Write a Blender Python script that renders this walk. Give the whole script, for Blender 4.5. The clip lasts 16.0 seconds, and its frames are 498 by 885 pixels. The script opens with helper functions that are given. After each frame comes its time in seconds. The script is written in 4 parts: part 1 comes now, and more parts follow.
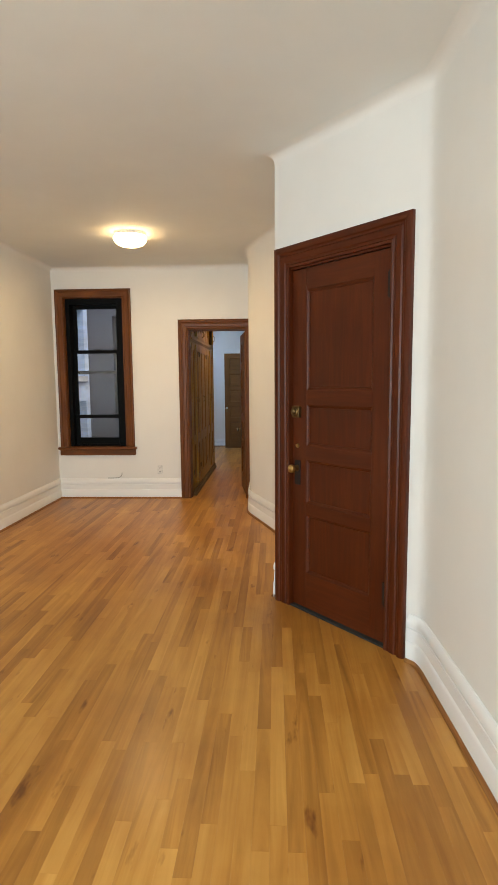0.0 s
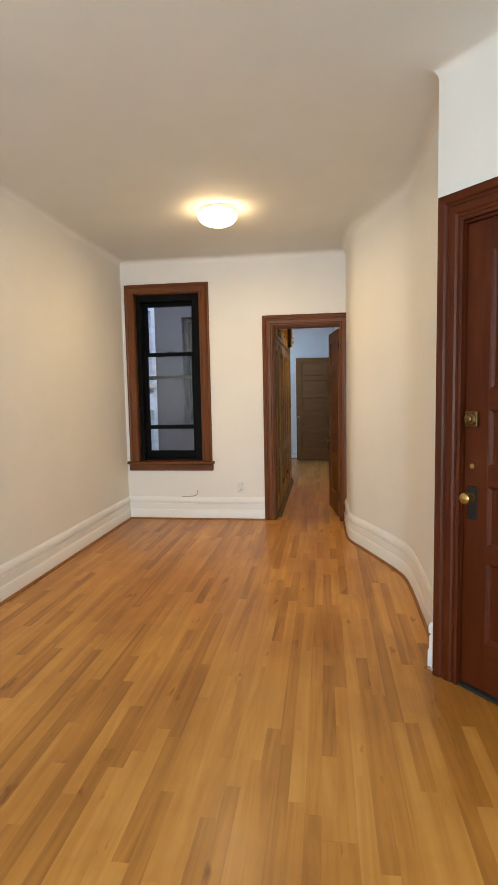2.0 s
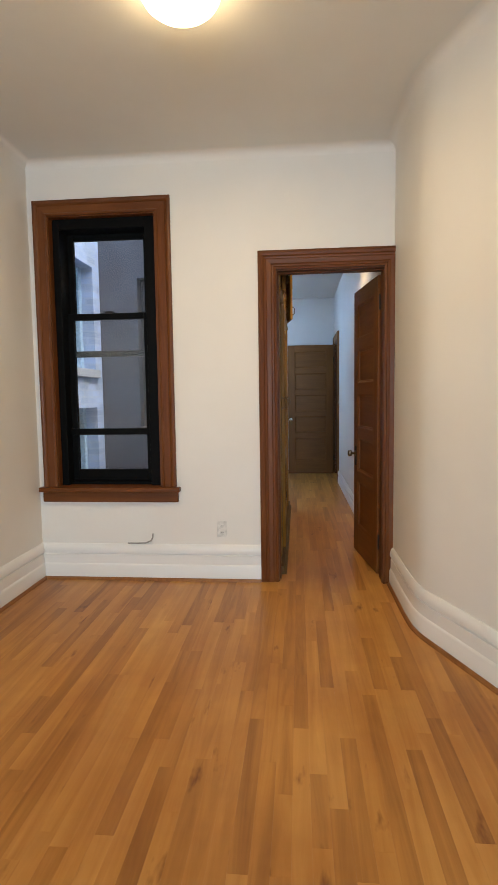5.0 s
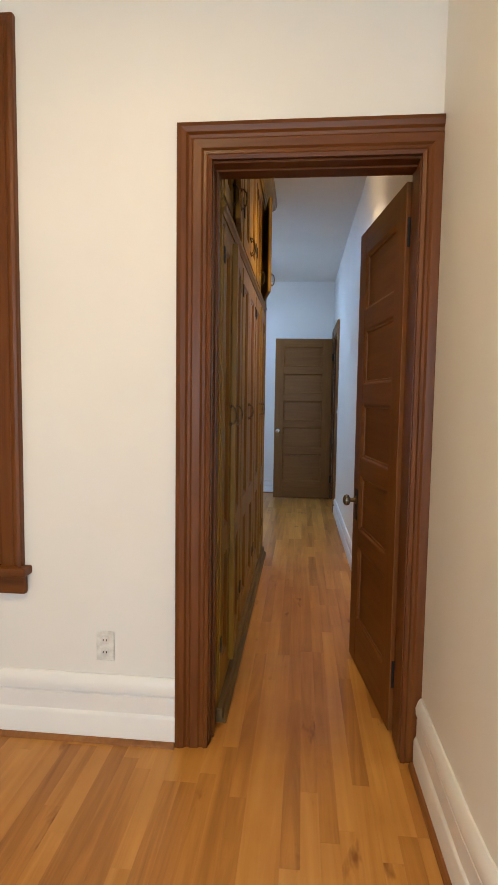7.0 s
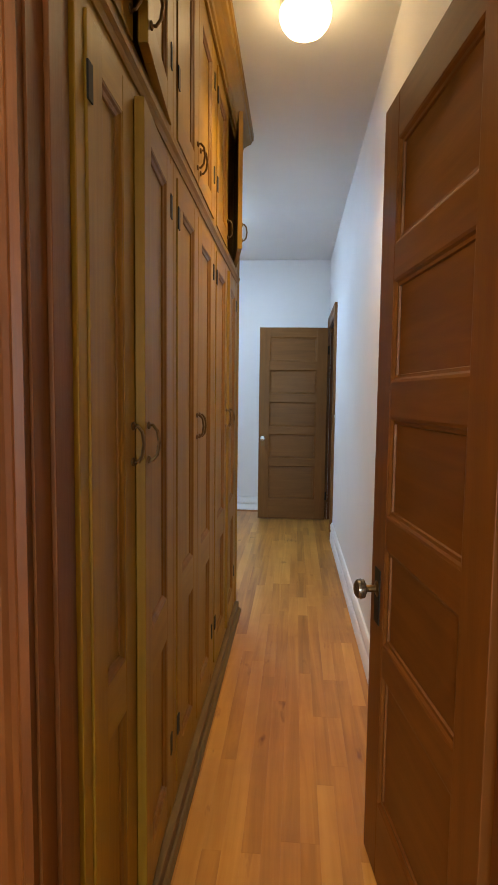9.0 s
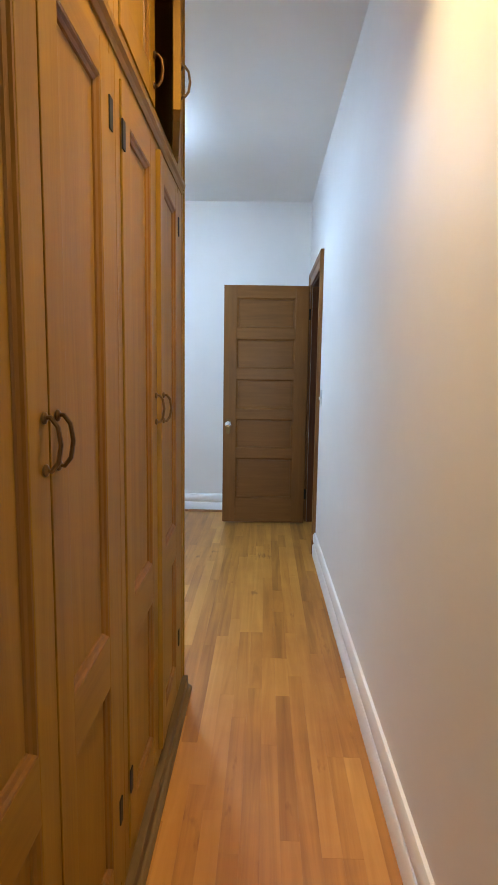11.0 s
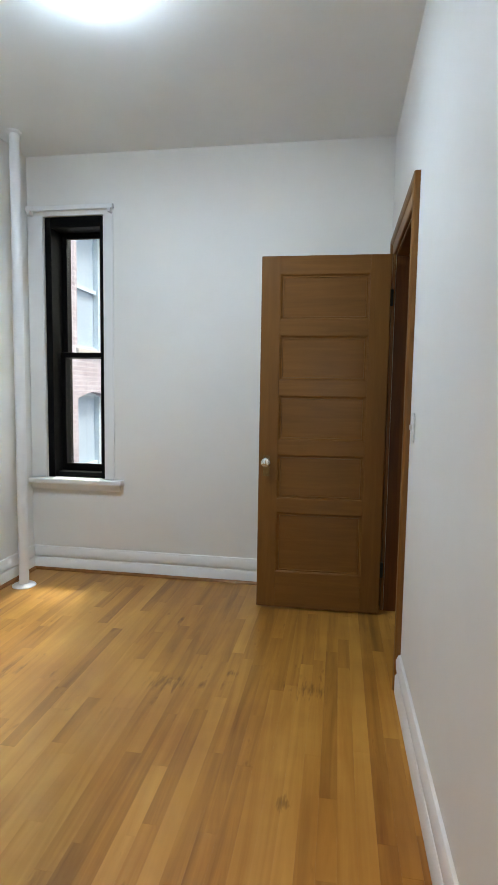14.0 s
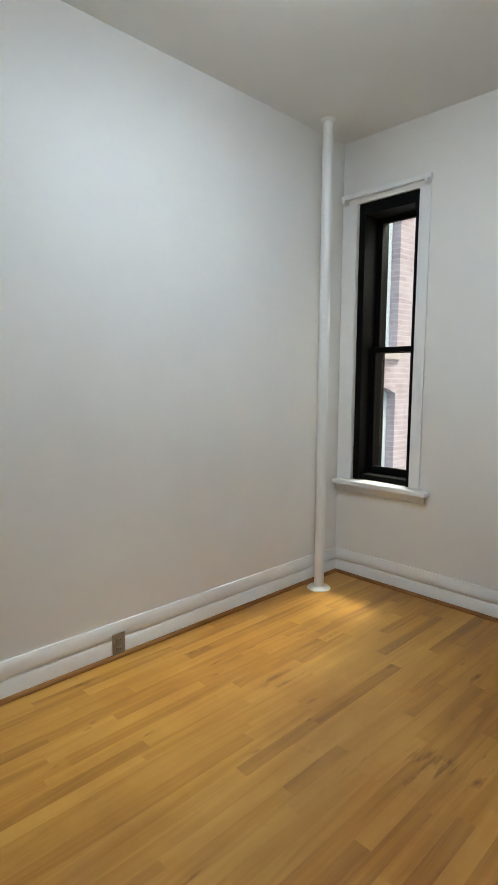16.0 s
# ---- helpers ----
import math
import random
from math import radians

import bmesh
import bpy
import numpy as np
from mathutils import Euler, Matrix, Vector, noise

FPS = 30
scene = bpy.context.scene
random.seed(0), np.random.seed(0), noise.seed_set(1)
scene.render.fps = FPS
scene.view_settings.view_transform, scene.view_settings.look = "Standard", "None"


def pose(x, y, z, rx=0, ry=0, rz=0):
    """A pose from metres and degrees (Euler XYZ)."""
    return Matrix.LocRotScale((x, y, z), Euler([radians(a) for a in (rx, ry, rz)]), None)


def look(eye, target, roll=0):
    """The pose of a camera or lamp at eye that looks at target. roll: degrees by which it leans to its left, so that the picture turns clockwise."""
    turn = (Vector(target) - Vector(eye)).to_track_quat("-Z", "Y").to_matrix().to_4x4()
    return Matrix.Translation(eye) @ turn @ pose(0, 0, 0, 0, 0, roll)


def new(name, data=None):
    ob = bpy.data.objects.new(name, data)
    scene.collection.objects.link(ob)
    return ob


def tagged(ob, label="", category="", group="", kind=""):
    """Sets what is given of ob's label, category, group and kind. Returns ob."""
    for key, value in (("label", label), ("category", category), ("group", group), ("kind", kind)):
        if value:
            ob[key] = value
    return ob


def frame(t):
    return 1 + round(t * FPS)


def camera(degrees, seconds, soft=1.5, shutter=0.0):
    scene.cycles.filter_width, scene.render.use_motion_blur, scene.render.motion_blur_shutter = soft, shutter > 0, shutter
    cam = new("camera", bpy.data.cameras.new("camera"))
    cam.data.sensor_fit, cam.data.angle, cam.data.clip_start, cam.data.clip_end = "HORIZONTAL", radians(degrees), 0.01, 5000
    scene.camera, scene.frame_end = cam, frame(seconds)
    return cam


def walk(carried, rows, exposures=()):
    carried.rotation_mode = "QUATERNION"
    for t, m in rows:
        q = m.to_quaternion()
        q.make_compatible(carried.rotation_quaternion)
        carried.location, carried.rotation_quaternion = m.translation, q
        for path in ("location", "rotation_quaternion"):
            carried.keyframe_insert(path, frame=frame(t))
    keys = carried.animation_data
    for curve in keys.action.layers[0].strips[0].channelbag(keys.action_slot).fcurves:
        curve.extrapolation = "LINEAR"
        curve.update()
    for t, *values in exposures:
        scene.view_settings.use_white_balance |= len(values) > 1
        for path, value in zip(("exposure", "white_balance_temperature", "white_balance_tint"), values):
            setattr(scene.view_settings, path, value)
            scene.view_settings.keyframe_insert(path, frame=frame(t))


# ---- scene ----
cam = camera(49.0, 16.0)
PATH = [
    (0, (1.16, -6.689, 1.445), (1.066, -4.704, 1.223), -0.5),
    (0.5, (1.071, -6.548, 1.45), (0.893, -4.57, 1.214), -0.7),
    (1, (0.936, -6.321, 1.415), (0.671, -4.351, 1.202), -0.2),
    (1.5, (0.766, -6.117, 1.43), (0.483, -4.147, 1.231), -0.8),
    (2, (0.645, -5.844, 1.396), (0.37, -3.872, 1.212), -1.1),
    (2.5, (0.584, -5.537, 1.418), (0.288, -3.569, 1.219), 0.1),
    (3, (0.459, -5.21, 1.419), (0.125, -3.25, 1.201), 0.0),
    (3.5, (0.372, -4.871, 1.399), (0.079, -2.903, 1.197), -0.3),
    (4, (0.377, -4.475, 1.366), (0.129, -2.5, 1.169), 0.0),
    (4.5, (0.269, -4.065, 1.288), (0.047, -2.086, 1.097), -0.5),
    (5, (0.255, -3.634, 1.261), (0.073, -1.65, 1.091), -0.8),
    (7.5, (0.467, -1.532, 1.288), (0.276, 0.452, 1.129), 1.0),
    (8, (0.482, -1.230, 1.306), (0.303, 0.755, 1.147), 0.8),
    (8.2, (0.49, -1.133, 1.305), (0.29, 0.851, 1.152), 0.9),
    (10.3, (0.444, 0.02, 1.308), (0.344, 2.005, 1.085), 0.2),
    (10.5, (0.45, 0.129, 1.308), (0.348, 2.113, 1.073), 0.2),
    (11, (0.448, 0.405, 1.31), (0.391, 2.389, 1.059), 0.9),
    (11.5, (0.483, 0.719, 1.337), (0.391, 2.701, 1.086), 0.9),
    (12, (0.467, 1.015, 1.326), (0.35, 2.999, 1.1), 1.2),
    (12.5, (0.463, 1.285, 1.312), (0.413, 3.272, 1.091), 1.6),
    (13, (0.531, 1.557, 1.314), (0.362, 3.538, 1.1), 1.8),
    (13.5, (0.579, 1.781, 1.296), (0.273, 3.751, 1.132), 1.7),
    (14, (0.538, 1.959, 1.274), (0.218, 3.925, 1.093), 0.9),
    (14.5, (0.561, 2.139, 1.273), (0.141, 4.082, 1.057), 0.7),
    (15, (0.597, 2.315, 1.305), (-0.219, 4.128, 1.091), 0.6),
    (15.5, (0.623, 2.416, 1.322), (-0.557, 4.017, 1.103), 0.4),
    (16, (0.644, 2.465, 1.331), (-0.777, 3.854, 1.098), 0.3),
]
LOOKS = [
    (0.0, 1.33, 7150, 10), (1.5, 1.43, 6850, 10), (2.5, 1.40, 6600, 10), (5.0, 1.33, 6350, 10), (7.5, 1.62, 6600, 10), (8.2, 1.70, 6750, 10), (10.5, 2.42, 7500, 10),
    (11.2, 2.12, 6950, 10), (12.0, 2.28, 7450, 10), (12.6, 2.16, 7900, 10), (14.0, 1.86, 8900, 10.5), (15.0, 1.76, 9300, 11), (16.0, 1.56, 9800, 11),
]
walk(cam, [(t, look(eye, target, roll)) for t, eye, target, roll in PATH], LOOKS)

# ---- world and large lights ----
world = bpy.data.worlds.new("sky")
scene.world = world
world.use_nodes = True
wn = world.node_tree.nodes
sky = wn.new("ShaderNodeTexSky")
sky.dust_density, sky.air_density = 4.0, 1.4
sky.sky_type, sky.sun_disc, sky.sun_elevation, sky.sun_rotation = "NISHITA", False, radians(65), radians(93)
wn["Background"].inputs["Strength"].default_value = 0.15
world.node_tree.links.new(sky.outputs["Color"], wn["Background"].inputs["Color"])


def sun_lamp():
    data = bpy.data.lights.new("sun", "SUN")
    data.energy, data.angle, data.color = 1.2, radians(15), (0.96, 0.98, 1.0)
    ob = new("sun", data)
    ob.matrix_world = look((0, 0, 30), (-9.0, 0.5, 10.0))
    return ob


def window_light(name, place, target, w, h, power, color):
    data = bpy.data.lights.new(name, "AREA")
    data.shape, data.size, data.size_y, data.energy, data.color = "RECTANGLE", w, h, power, color
    ob = new(name, data)
    ob.matrix_world = look(place, target)
    return ob


sun_lamp()
DAY = (0.66, 0.85, 1.0)
window_light("daylight_front", (-0.75, -9.12, 1.5), (-0.75, -5.8, 0.2), 0.9, 1.7, 40, DAY)
window_light("daylight_front", (0.95, -9.12, 1.5), (0.75, -5.8, 0.2), 0.9, 1.7, 44, DAY)
window_light("daylight_bedroom", (-1.30, 6.60, 3.00), (-1.25, 4.4, 0.0), 0.3, 0.3, 44, DAY)
LAMP_WARM, LAMP_HALL_WARM, LAMP_COOL = (1.0, 0.715, 0.37), (1.0, 0.75, 0.42), (0.408, 0.632, 1.0)
LAMP_LIVING, LAMP_HALL, LAMP_BED = (9.0, 5.9), (3.8, 2.5), (28.5, 5.8)   # bowl glow, watts downwards

# ---- plan ----
H = 2.83                     # ceiling
XL, XR = -1.55, 1.95         # living room side walls
YB = -9.2                    # front wall, behind the walk
T1 = 0.14                    # partition thickness
XH, SLANT = 0.832, 0.032      # hall and bedroom side wall, and how far its near end stands back
BL, BY, BN = -1.59, 5.50, 2.54   # bedroom: side wall, window wall, near wall
CAB = 0.13                   # cabinet front
EA, EB = Vector((1.165, -3.15)), Vector((1.852, -3.955))   # entry door wall


def eased(points, times=2):
    """Cuts the corners of a way, its ends kept."""
    P = [Vector(p) for p in points]
    for _ in range(times):
        Q = [P[0]]
        for a, b in zip(P, P[1:]):
            Q += [a * 0.75 + b * 0.25, a * 0.25 + b * 0.75]
        P = Q + [P[-1]]
    return P


RIGHT = [Vector((0.87, 0.0))] + eased([(0.875, -0.55), (0.885, -0.77), (0.965, -0.97), (1.20, -1.58), (1.26, -1.80), (1.265, -2.1)]) + [Vector((1.25, -3.03)), EA.copy()]
RIGHT2 = eased([EB, (1.905, -4.02), (1.912, -4.25), (1.93, -4.75), (1.95, -5.6)]) + [Vector((1.95, YB))]


# ---- materials ----
def nodes_of(name):
    m = bpy.data.materials.new(name)
    m.use_nodes = True
    t = m.node_tree
    return m, t, t.nodes["Principled BSDF"]


def add(t, kind, **values):
    n = t.nodes.new(kind)
    for k, v in values.items():
        if k in n.inputs.keys():
            n.inputs[k].default_value = v
    return n


def math_node(t, op, a, b=None):
    n = t.nodes.new("ShaderNodeMath")
    n.operation = op
    for i, v in enumerate((a, b)):
        if v is None:
            continue
        if isinstance(v, (int, float)):
            n.inputs[i].default_value = v
        else:
            t.links.new(v, n.inputs[i])
    return n.outputs[0]


def ramp(t, fac, stops):
    n = t.nodes.new("ShaderNodeValToRGB")
    e = n.color_ramp.elements
    while len(e) < len(stops):
        e.new(0.5)
    for el, (p, c) in zip(e, stops):
        el.position, el.color = p, (*c, 1)
    t.links.new(fac, n.inputs["Fac"])
    return n.outputs["Color"]


def bump(t, bsdf, height, strength, distance):
    n = add(t, "ShaderNodeBump", Strength=strength, Distance=distance)
    t.links.new(height, n.inputs["Height"])
    t.links.new(n.outputs["Normal"], bsdf.inputs["Normal"])


def paint(name, color, rough, grain=0.0005, stain=0.05, scale=220.0):
    m, t, b = nodes_of(name)
    co = t.nodes.new("ShaderNodeTexCoord").outputs["Object"]
    big = add(t, "ShaderNodeTexNoise", Scale=1.6, Detail=5.0, Roughness=0.6)
    fine = add(t, "ShaderNodeTexNoise", Scale=scale, Detail=2.0)
    mid = add(t, "ShaderNodeTexNoise", Scale=9.0, Detail=3.0)
    for n in (big, fine, mid):
        t.links.new(co, n.inputs["Vector"])
    lo = tuple(c * (1 - stain) for c in color)
    t.links.new(ramp(t, big.outputs["Fac"], [(0.3, lo), (0.7, color)]), b.inputs["Base Color"])
    r = t.nodes.new("ShaderNodeMapRange")
    r.inputs["To Min"].default_value, r.inputs["To Max"].default_value = rough - 0.08, rough + 0.08
    t.links.new(mid.outputs["Fac"], r.inputs["Value"])
    t.links.new(r.outputs["Result"], b.inputs["Roughness"])
    h = math_node(t, "ADD", fine.outputs["Fac"], math_node(t, "MULTIPLY", mid.outputs["Fac"], 2.5))
    bump(t, b, h, 0.5, grain)
    return m


def wood(name, dark, mid, light, axis, rough=0.42, coat=0.08, fine=26.0, relief=0.0006):
    """Grain runs along axis (0 x, 1 y, 2 z) of the thing."""
    m, t, b = nodes_of(name)
    co = t.nodes.new("ShaderNodeTexCoord").outputs["Object"]
    info = t.nodes.new("ShaderNodeObjectInfo").outputs["Random"]
    offs = t.nodes.new("ShaderNodeCombineXYZ")
    for i in range(3):
        t.links.new(math_node(t, "MULTIPLY", info, 17.0 + 5 * i), offs.inputs[i])
    mv = t.nodes.new("ShaderNodeVectorMath")
    t.links.new(co, mv.inputs[0]), t.links.new(offs.outputs[0], mv.inputs[1])
    sc = [1.0, 1.0, 1.0]
    sc[axis] = 0.07
    mp = t.nodes.new("ShaderNodeMapping")
    mp.inputs["Scale"].default_value = sc
    t.links.new(mv.outputs[0], mp.inputs["Vector"])
    g1 = add(t, "ShaderNodeTexNoise", Scale=fine, Detail=6.0, Roughness=0.62, Distortion=0.8)
    g2 = add(t, "ShaderNodeTexNoise", Scale=fine * 7, Detail=3.0, Roughness=0.7)
    g3 = add(t, "ShaderNodeTexNoise", Scale=2.2, Detail=3.0)
    for n in (g1, g2):
        t.links.new(mp.outputs[0], n.inputs["Vector"])
    t.links.new(mv.outputs[0], g3.inputs["Vector"])
    f = math_node(t, "ADD", math_node(t, "MULTIPLY", g1.outputs["Fac"], 0.6), math_node(t, "MULTIPLY", g2.outputs["Fac"], 0.10))
    f = math_node(t, "ADD", f, math_node(t, "MULTIPLY", g3.outputs["Fac"], 0.30))
    t.links.new(ramp(t, f, [(0.30, dark), (0.5, mid), (0.70, light)]), b.inputs["Base Color"])
    r = t.nodes.new("ShaderNodeMapRange")
    r.inputs["To Min"].default_value, r.inputs["To Max"].default_value = rough - 0.08, rough + 0.12
    t.links.new(g3.outputs["Fac"], r.inputs["Value"])
    t.links.new(r.outputs["Result"], b.inputs["Roughness"])
    b.inputs["Coat Weight"].default_value, b.inputs["Coat Roughness"].default_value = coat, 0.22
    b.inputs["Specular IOR Level"].default_value = 0.24
    bump(t, b, g2.outputs["Fac"], 0.35, relief)
    return m


def floor_wood(name):
    m, t, b = nodes_of(name)
    pos = t.nodes.new("ShaderNodeNewGeometry")
    rnd = math_node(t, "FRACT", math_node(t, "ADD", pos.outputs["Random Per Island"], t.nodes.new("ShaderNodeObjectInfo").outputs["Random"]))
    offs = t.nodes.new("ShaderNodeCombineXYZ")
    t.links.new(math_node(t, "MULTIPLY", rnd, 37.0), offs.inputs[0])
    t.links.new(math_node(t, "MULTIPLY", rnd, 91.0), offs.inputs[1])
    mv = t.nodes.new("ShaderNodeVectorMath")
    t.links.new(pos.outputs["Position"], mv.inputs[0]), t.links.new(offs.outputs[0], mv.inputs[1])
    mp = t.nodes.new("ShaderNodeMapping")
    mp.inputs["Scale"].default_value = (1.0, 0.055, 1.0)
    t.links.new(mv.outputs[0], mp.inputs["Vector"])
    g1 = add(t, "ShaderNodeTexNoise", Scale=13.0, Detail=5.0, Roughness=0.55, Distortion=1.6)
    g2 = add(t, "ShaderNodeTexNoise", Scale=260.0, Detail=3.0, Roughness=0.7)
    for n in (g1, g2):
        t.links.new(mp.outputs[0], n.inputs["Vector"])
    mp2 = t.nodes.new("ShaderNodeMapping")
    mp2.inputs["Scale"].default_value = (1.0, 0.3, 1.0)
    t.links.new(mv.outputs[0], mp2.inputs["Vector"])
    knot = add(t, "ShaderNodeTexNoise", Scale=9.0, Detail=4.0, Roughness=0.6)
    t.links.new(mp2.outputs[0], knot.inputs["Vector"])
    worn = add(t, "ShaderNodeTexNoise", Scale=1.1, Detail=5.0, Roughness=0.6)
    t.links.new(pos.outputs["Position"], worn.inputs["Vector"])
    f = math_node(t, "ADD", math_node(t, "MULTIPLY", g1.outputs["Fac"], 0.58), math_node(t, "MULTIPLY", g2.outputs["Fac"], 0.06))
    f = math_node(t, "ADD", f, math_node(t, "ADD", math_node(t, "MULTIPLY", rnd, 0.26), 0.045))
    base = ramp(t, f, [(0.26, FLOOR_DARK), (0.48, FLOOR_MID), (0.76, FLOOR_LIGHT)])
    mix = t.nodes.new("ShaderNodeMix")
    mix.data_type, mix.blend_type = "RGBA", "MULTIPLY"
    k = ramp(t, knot.outputs["Fac"], [(0.27, (0.36, 0.23, 0.15)), (0.36, (1, 1, 1))])
    mix.inputs["Factor"].default_value = 0.85
    t.links.new(base, mix.inputs["A"]), t.links.new(k, mix.inputs["B"])
    mix2 = t.nodes.new("ShaderNodeMix")
    mix2.data_type, mix2.blend_type = "RGBA", "MULTIPLY"
    mix2.inputs["Factor"].default_value = 0.6
    t.links.new(mix.outputs["Result"], mix2.inputs["A"])
    t.links.new(ramp(t, worn.outputs["Fac"], [(0.36, (0.66, 0.53, 0.42)), (0.58, (1, 1, 1))]), mix2.inputs["B"])
    col = mix2.outputs["Result"]
    scratch = add(t, "ShaderNodeTexNoise", Scale=60.0, Detail=5.0, Roughness=0.75)
    mp3 = t.nodes.new("ShaderNodeMapping")
    mp3.inputs["Scale"].default_value = (1.0, 0.11, 1.0)
    t.links.new(pos.outputs["Position"], mp3.inputs["Vector"]), t.links.new(mp3.outputs[0], scratch.inputs["Vector"])
    for cx, cy, rad in STAINS:
        dist = t.nodes.new("ShaderNodeVectorMath")
        dist.operation = "DISTANCE"
        dist.inputs[1].default_value = (cx, cy, 0)
        t.links.new(pos.outputs["Position"], dist.inputs[0])
        near = math_node(t, "SUBTRACT", 1.0, math_node(t, "DIVIDE", dist.outputs["Value"], rad))
        near = math_node(t, "MULTIPLY", math_node(t, "MAXIMUM", near, 0.0), 0.34)
        mask = ramp(t, math_node(t, "ADD", near, math_node(t, "MULTIPLY", scratch.outputs["Fac"], 1.0)), [(0.70, (1, 1, 1)), (0.84, (0.24, 0.15, 0.09))])
        m3 = t.nodes.new("ShaderNodeMix")
        m3.data_type, m3.blend_type = "RGBA", "MULTIPLY"
        m3.inputs["Factor"].default_value = 0.6
        t.links.new(col, m3.inputs["A"]), t.links.new(mask, m3.inputs["B"])
        col = m3.outputs["Result"]
    t.links.new(col, b.inputs["Base Color"])
    r = t.nodes.new("ShaderNodeMapRange")
    r.inputs["To Min"].default_value, r.inputs["To Max"].default_value = 0.30, 0.48
    t.links.new(worn.outputs["Fac"], r.inputs["Value"])
    t.links.new(r.outputs["Result"], b.inputs["Roughness"])
    b.inputs["Coat Weight"].default_value, b.inputs["Coat Roughness"].default_value = 0.14, 0.24
    b.inputs["Specular IOR Level"].default_value = 0.34
    bump(t, b, math_node(t, "ADD", g2.outputs["Fac"], math_node(t, "MULTIPLY", worn.outputs["Fac"], 4.0)), 0.25, 0.0006)
    return m


def plain(name, color, rough, metal=0.0):
    m, t, b = nodes_of(name)
    co = t.nodes.new("ShaderNodeTexCoord").outputs["Object"]
    n = add(t, "ShaderNodeTexNoise", Scale=40.0, Detail=4.0)
    t.links.new(co, n.inputs["Vector"])
    t.links.new(ramp(t, n.outputs["Fac"], [(0.35, tuple(c * 0.75 for c in color)), (0.65, color)]), b.inputs["Base Color"])
    r = t.nodes.new("ShaderNodeMapRange")
    r.inputs["To Min"].default_value, r.inputs["To Max"].default_value = max(0.02, rough - 0.08), rough + 0.1
    t.links.new(n.outputs["Fac"], r.inputs["Value"])
    t.links.new(r.outputs["Result"], b.inputs["Roughness"])
    b.inputs["Metallic"].default_value = metal
    return m


def glass(name, tint=(1, 1, 1), rough=0.0):
    m, t, b = nodes_of(name)
    b.inputs["Base Color"].default_value = (*tint, 1)
    b.inputs["Transmission Weight"].default_value = 1.0
    b.inputs["Roughness"].default_value, b.inputs["IOR"].default_value = rough, 1.45
    return m


def lamp_glass(name, color, strength):
    m, t, b = nodes_of(name)
    b.inputs["Base Color"].default_value = (0.9, 0.88, 0.84, 1)
    b.inputs["Roughness"].default_value = 0.25
    b.inputs["Emission Color"].default_value = (*color, 1)
    b.inputs["Emission Strength"].default_value = strength
    return m


def brick_surface(name, a, b_, mortar):
    m, t, b = nodes_of(name)
    co = t.nodes.new("ShaderNodeTexCoord").outputs["Object"]
    sx = t.nodes.new("ShaderNodeSeparateXYZ")
    t.links.new(co, sx.inputs[0])
    cx = t.nodes.new("ShaderNodeCombineXYZ")
    t.links.new(math_node(t, "ADD", sx.outputs[0], sx.outputs[1]), cx.inputs[0])
    t.links.new(sx.outputs[2], cx.inputs[1])
    n = t.nodes.new("ShaderNodeTexBrick")
    n.inputs["Color1"].default_value, n.inputs["Color2"].default_value, n.inputs["Mortar"].default_value = (*a, 1), (*b_, 1), (*mortar, 1)
    n.inputs["Scale"].default_value, n.inputs["Mortar Size"].default_value = 1.0, 0.008
    n.inputs["Brick Width"].default_value, n.inputs["Row Height"].default_value = 0.205, 0.067
    t.links.new(cx.outputs[0], n.inputs["Vector"])
    dirt = add(t, "ShaderNodeTexNoise", Scale=3.0, Detail=6.0)
    t.links.new(co, dirt.inputs["Vector"])
    mix = t.nodes.new("ShaderNodeMix")
    mix.data_type, mix.blend_type = "RGBA", "MULTIPLY"
    mix.inputs["Factor"].default_value = 0.6
    t.links.new(n.outputs["Color"], mix.inputs["A"])
    t.links.new(ramp(t, dirt.outputs["Fac"], [(0.3, (0.6, 0.58, 0.56)), (0.65, (1, 1, 1))]), mix.inputs["B"])
    t.links.new(mix.outputs["Result"], b.inputs["Base Color"])
    b.inputs["Roughness"].default_value = 0.85
    bump(t, b, n.outputs["Fac"], -0.6, 0.006)
    return m


STAINS = [(-0.16, 4.17, 0.17), (0.46, 4.22, 0.15), (0.41, 3.56, 0.07), (0.10, 4.30, 0.07), (-0.70, -2.30, 0.09)]
FLOOR_DARK, FLOOR_MID, FLOOR_LIGHT = (0.28, 0.108, 0.020), (0.49, 0.217, 0.042), (0.66, 0.338, 0.085)
WALL = paint("wall paint", (0.80, 0.778, 0.735), 0.55)
CEIL = paint("ceiling paint", (0.80, 0.80, 0.765), 0.75)
TRIM = paint("white gloss trim", (0.82, 0.81, 0.79), 0.32, 0.0008, 0.04, 90)
PIPE_WHITE = paint("white pipe paint", (0.82, 0.81, 0.79), 0.35, 0.0002, 0.05, 90)
FLOOR = floor_wood("oak strip floor")
MAHOG = [wood("red varnished wood %d" % a, (0.046, 0.0075, 0.0012), (0.074, 0.0125, 0.0018), (0.105, 0.021, 0.0035), a, 0.42, 0.05) for a in (0, 1, 2)]
CASE = [wood("brown varnished trim %d" % a, (0.080, 0.022, 0.0034), (0.135, 0.040, 0.0065), (0.185, 0.061, 0.0115), a, 0.42, 0.05) for a in (0, 1, 2)]
GOLD = [wood("golden pine %d" % a, (0.19, 0.090, 0.006), (0.26, 0.131, 0.009), (0.33, 0.177, 0.015), a, 0.44, 0.03, 18) for a in (0, 1, 2)]
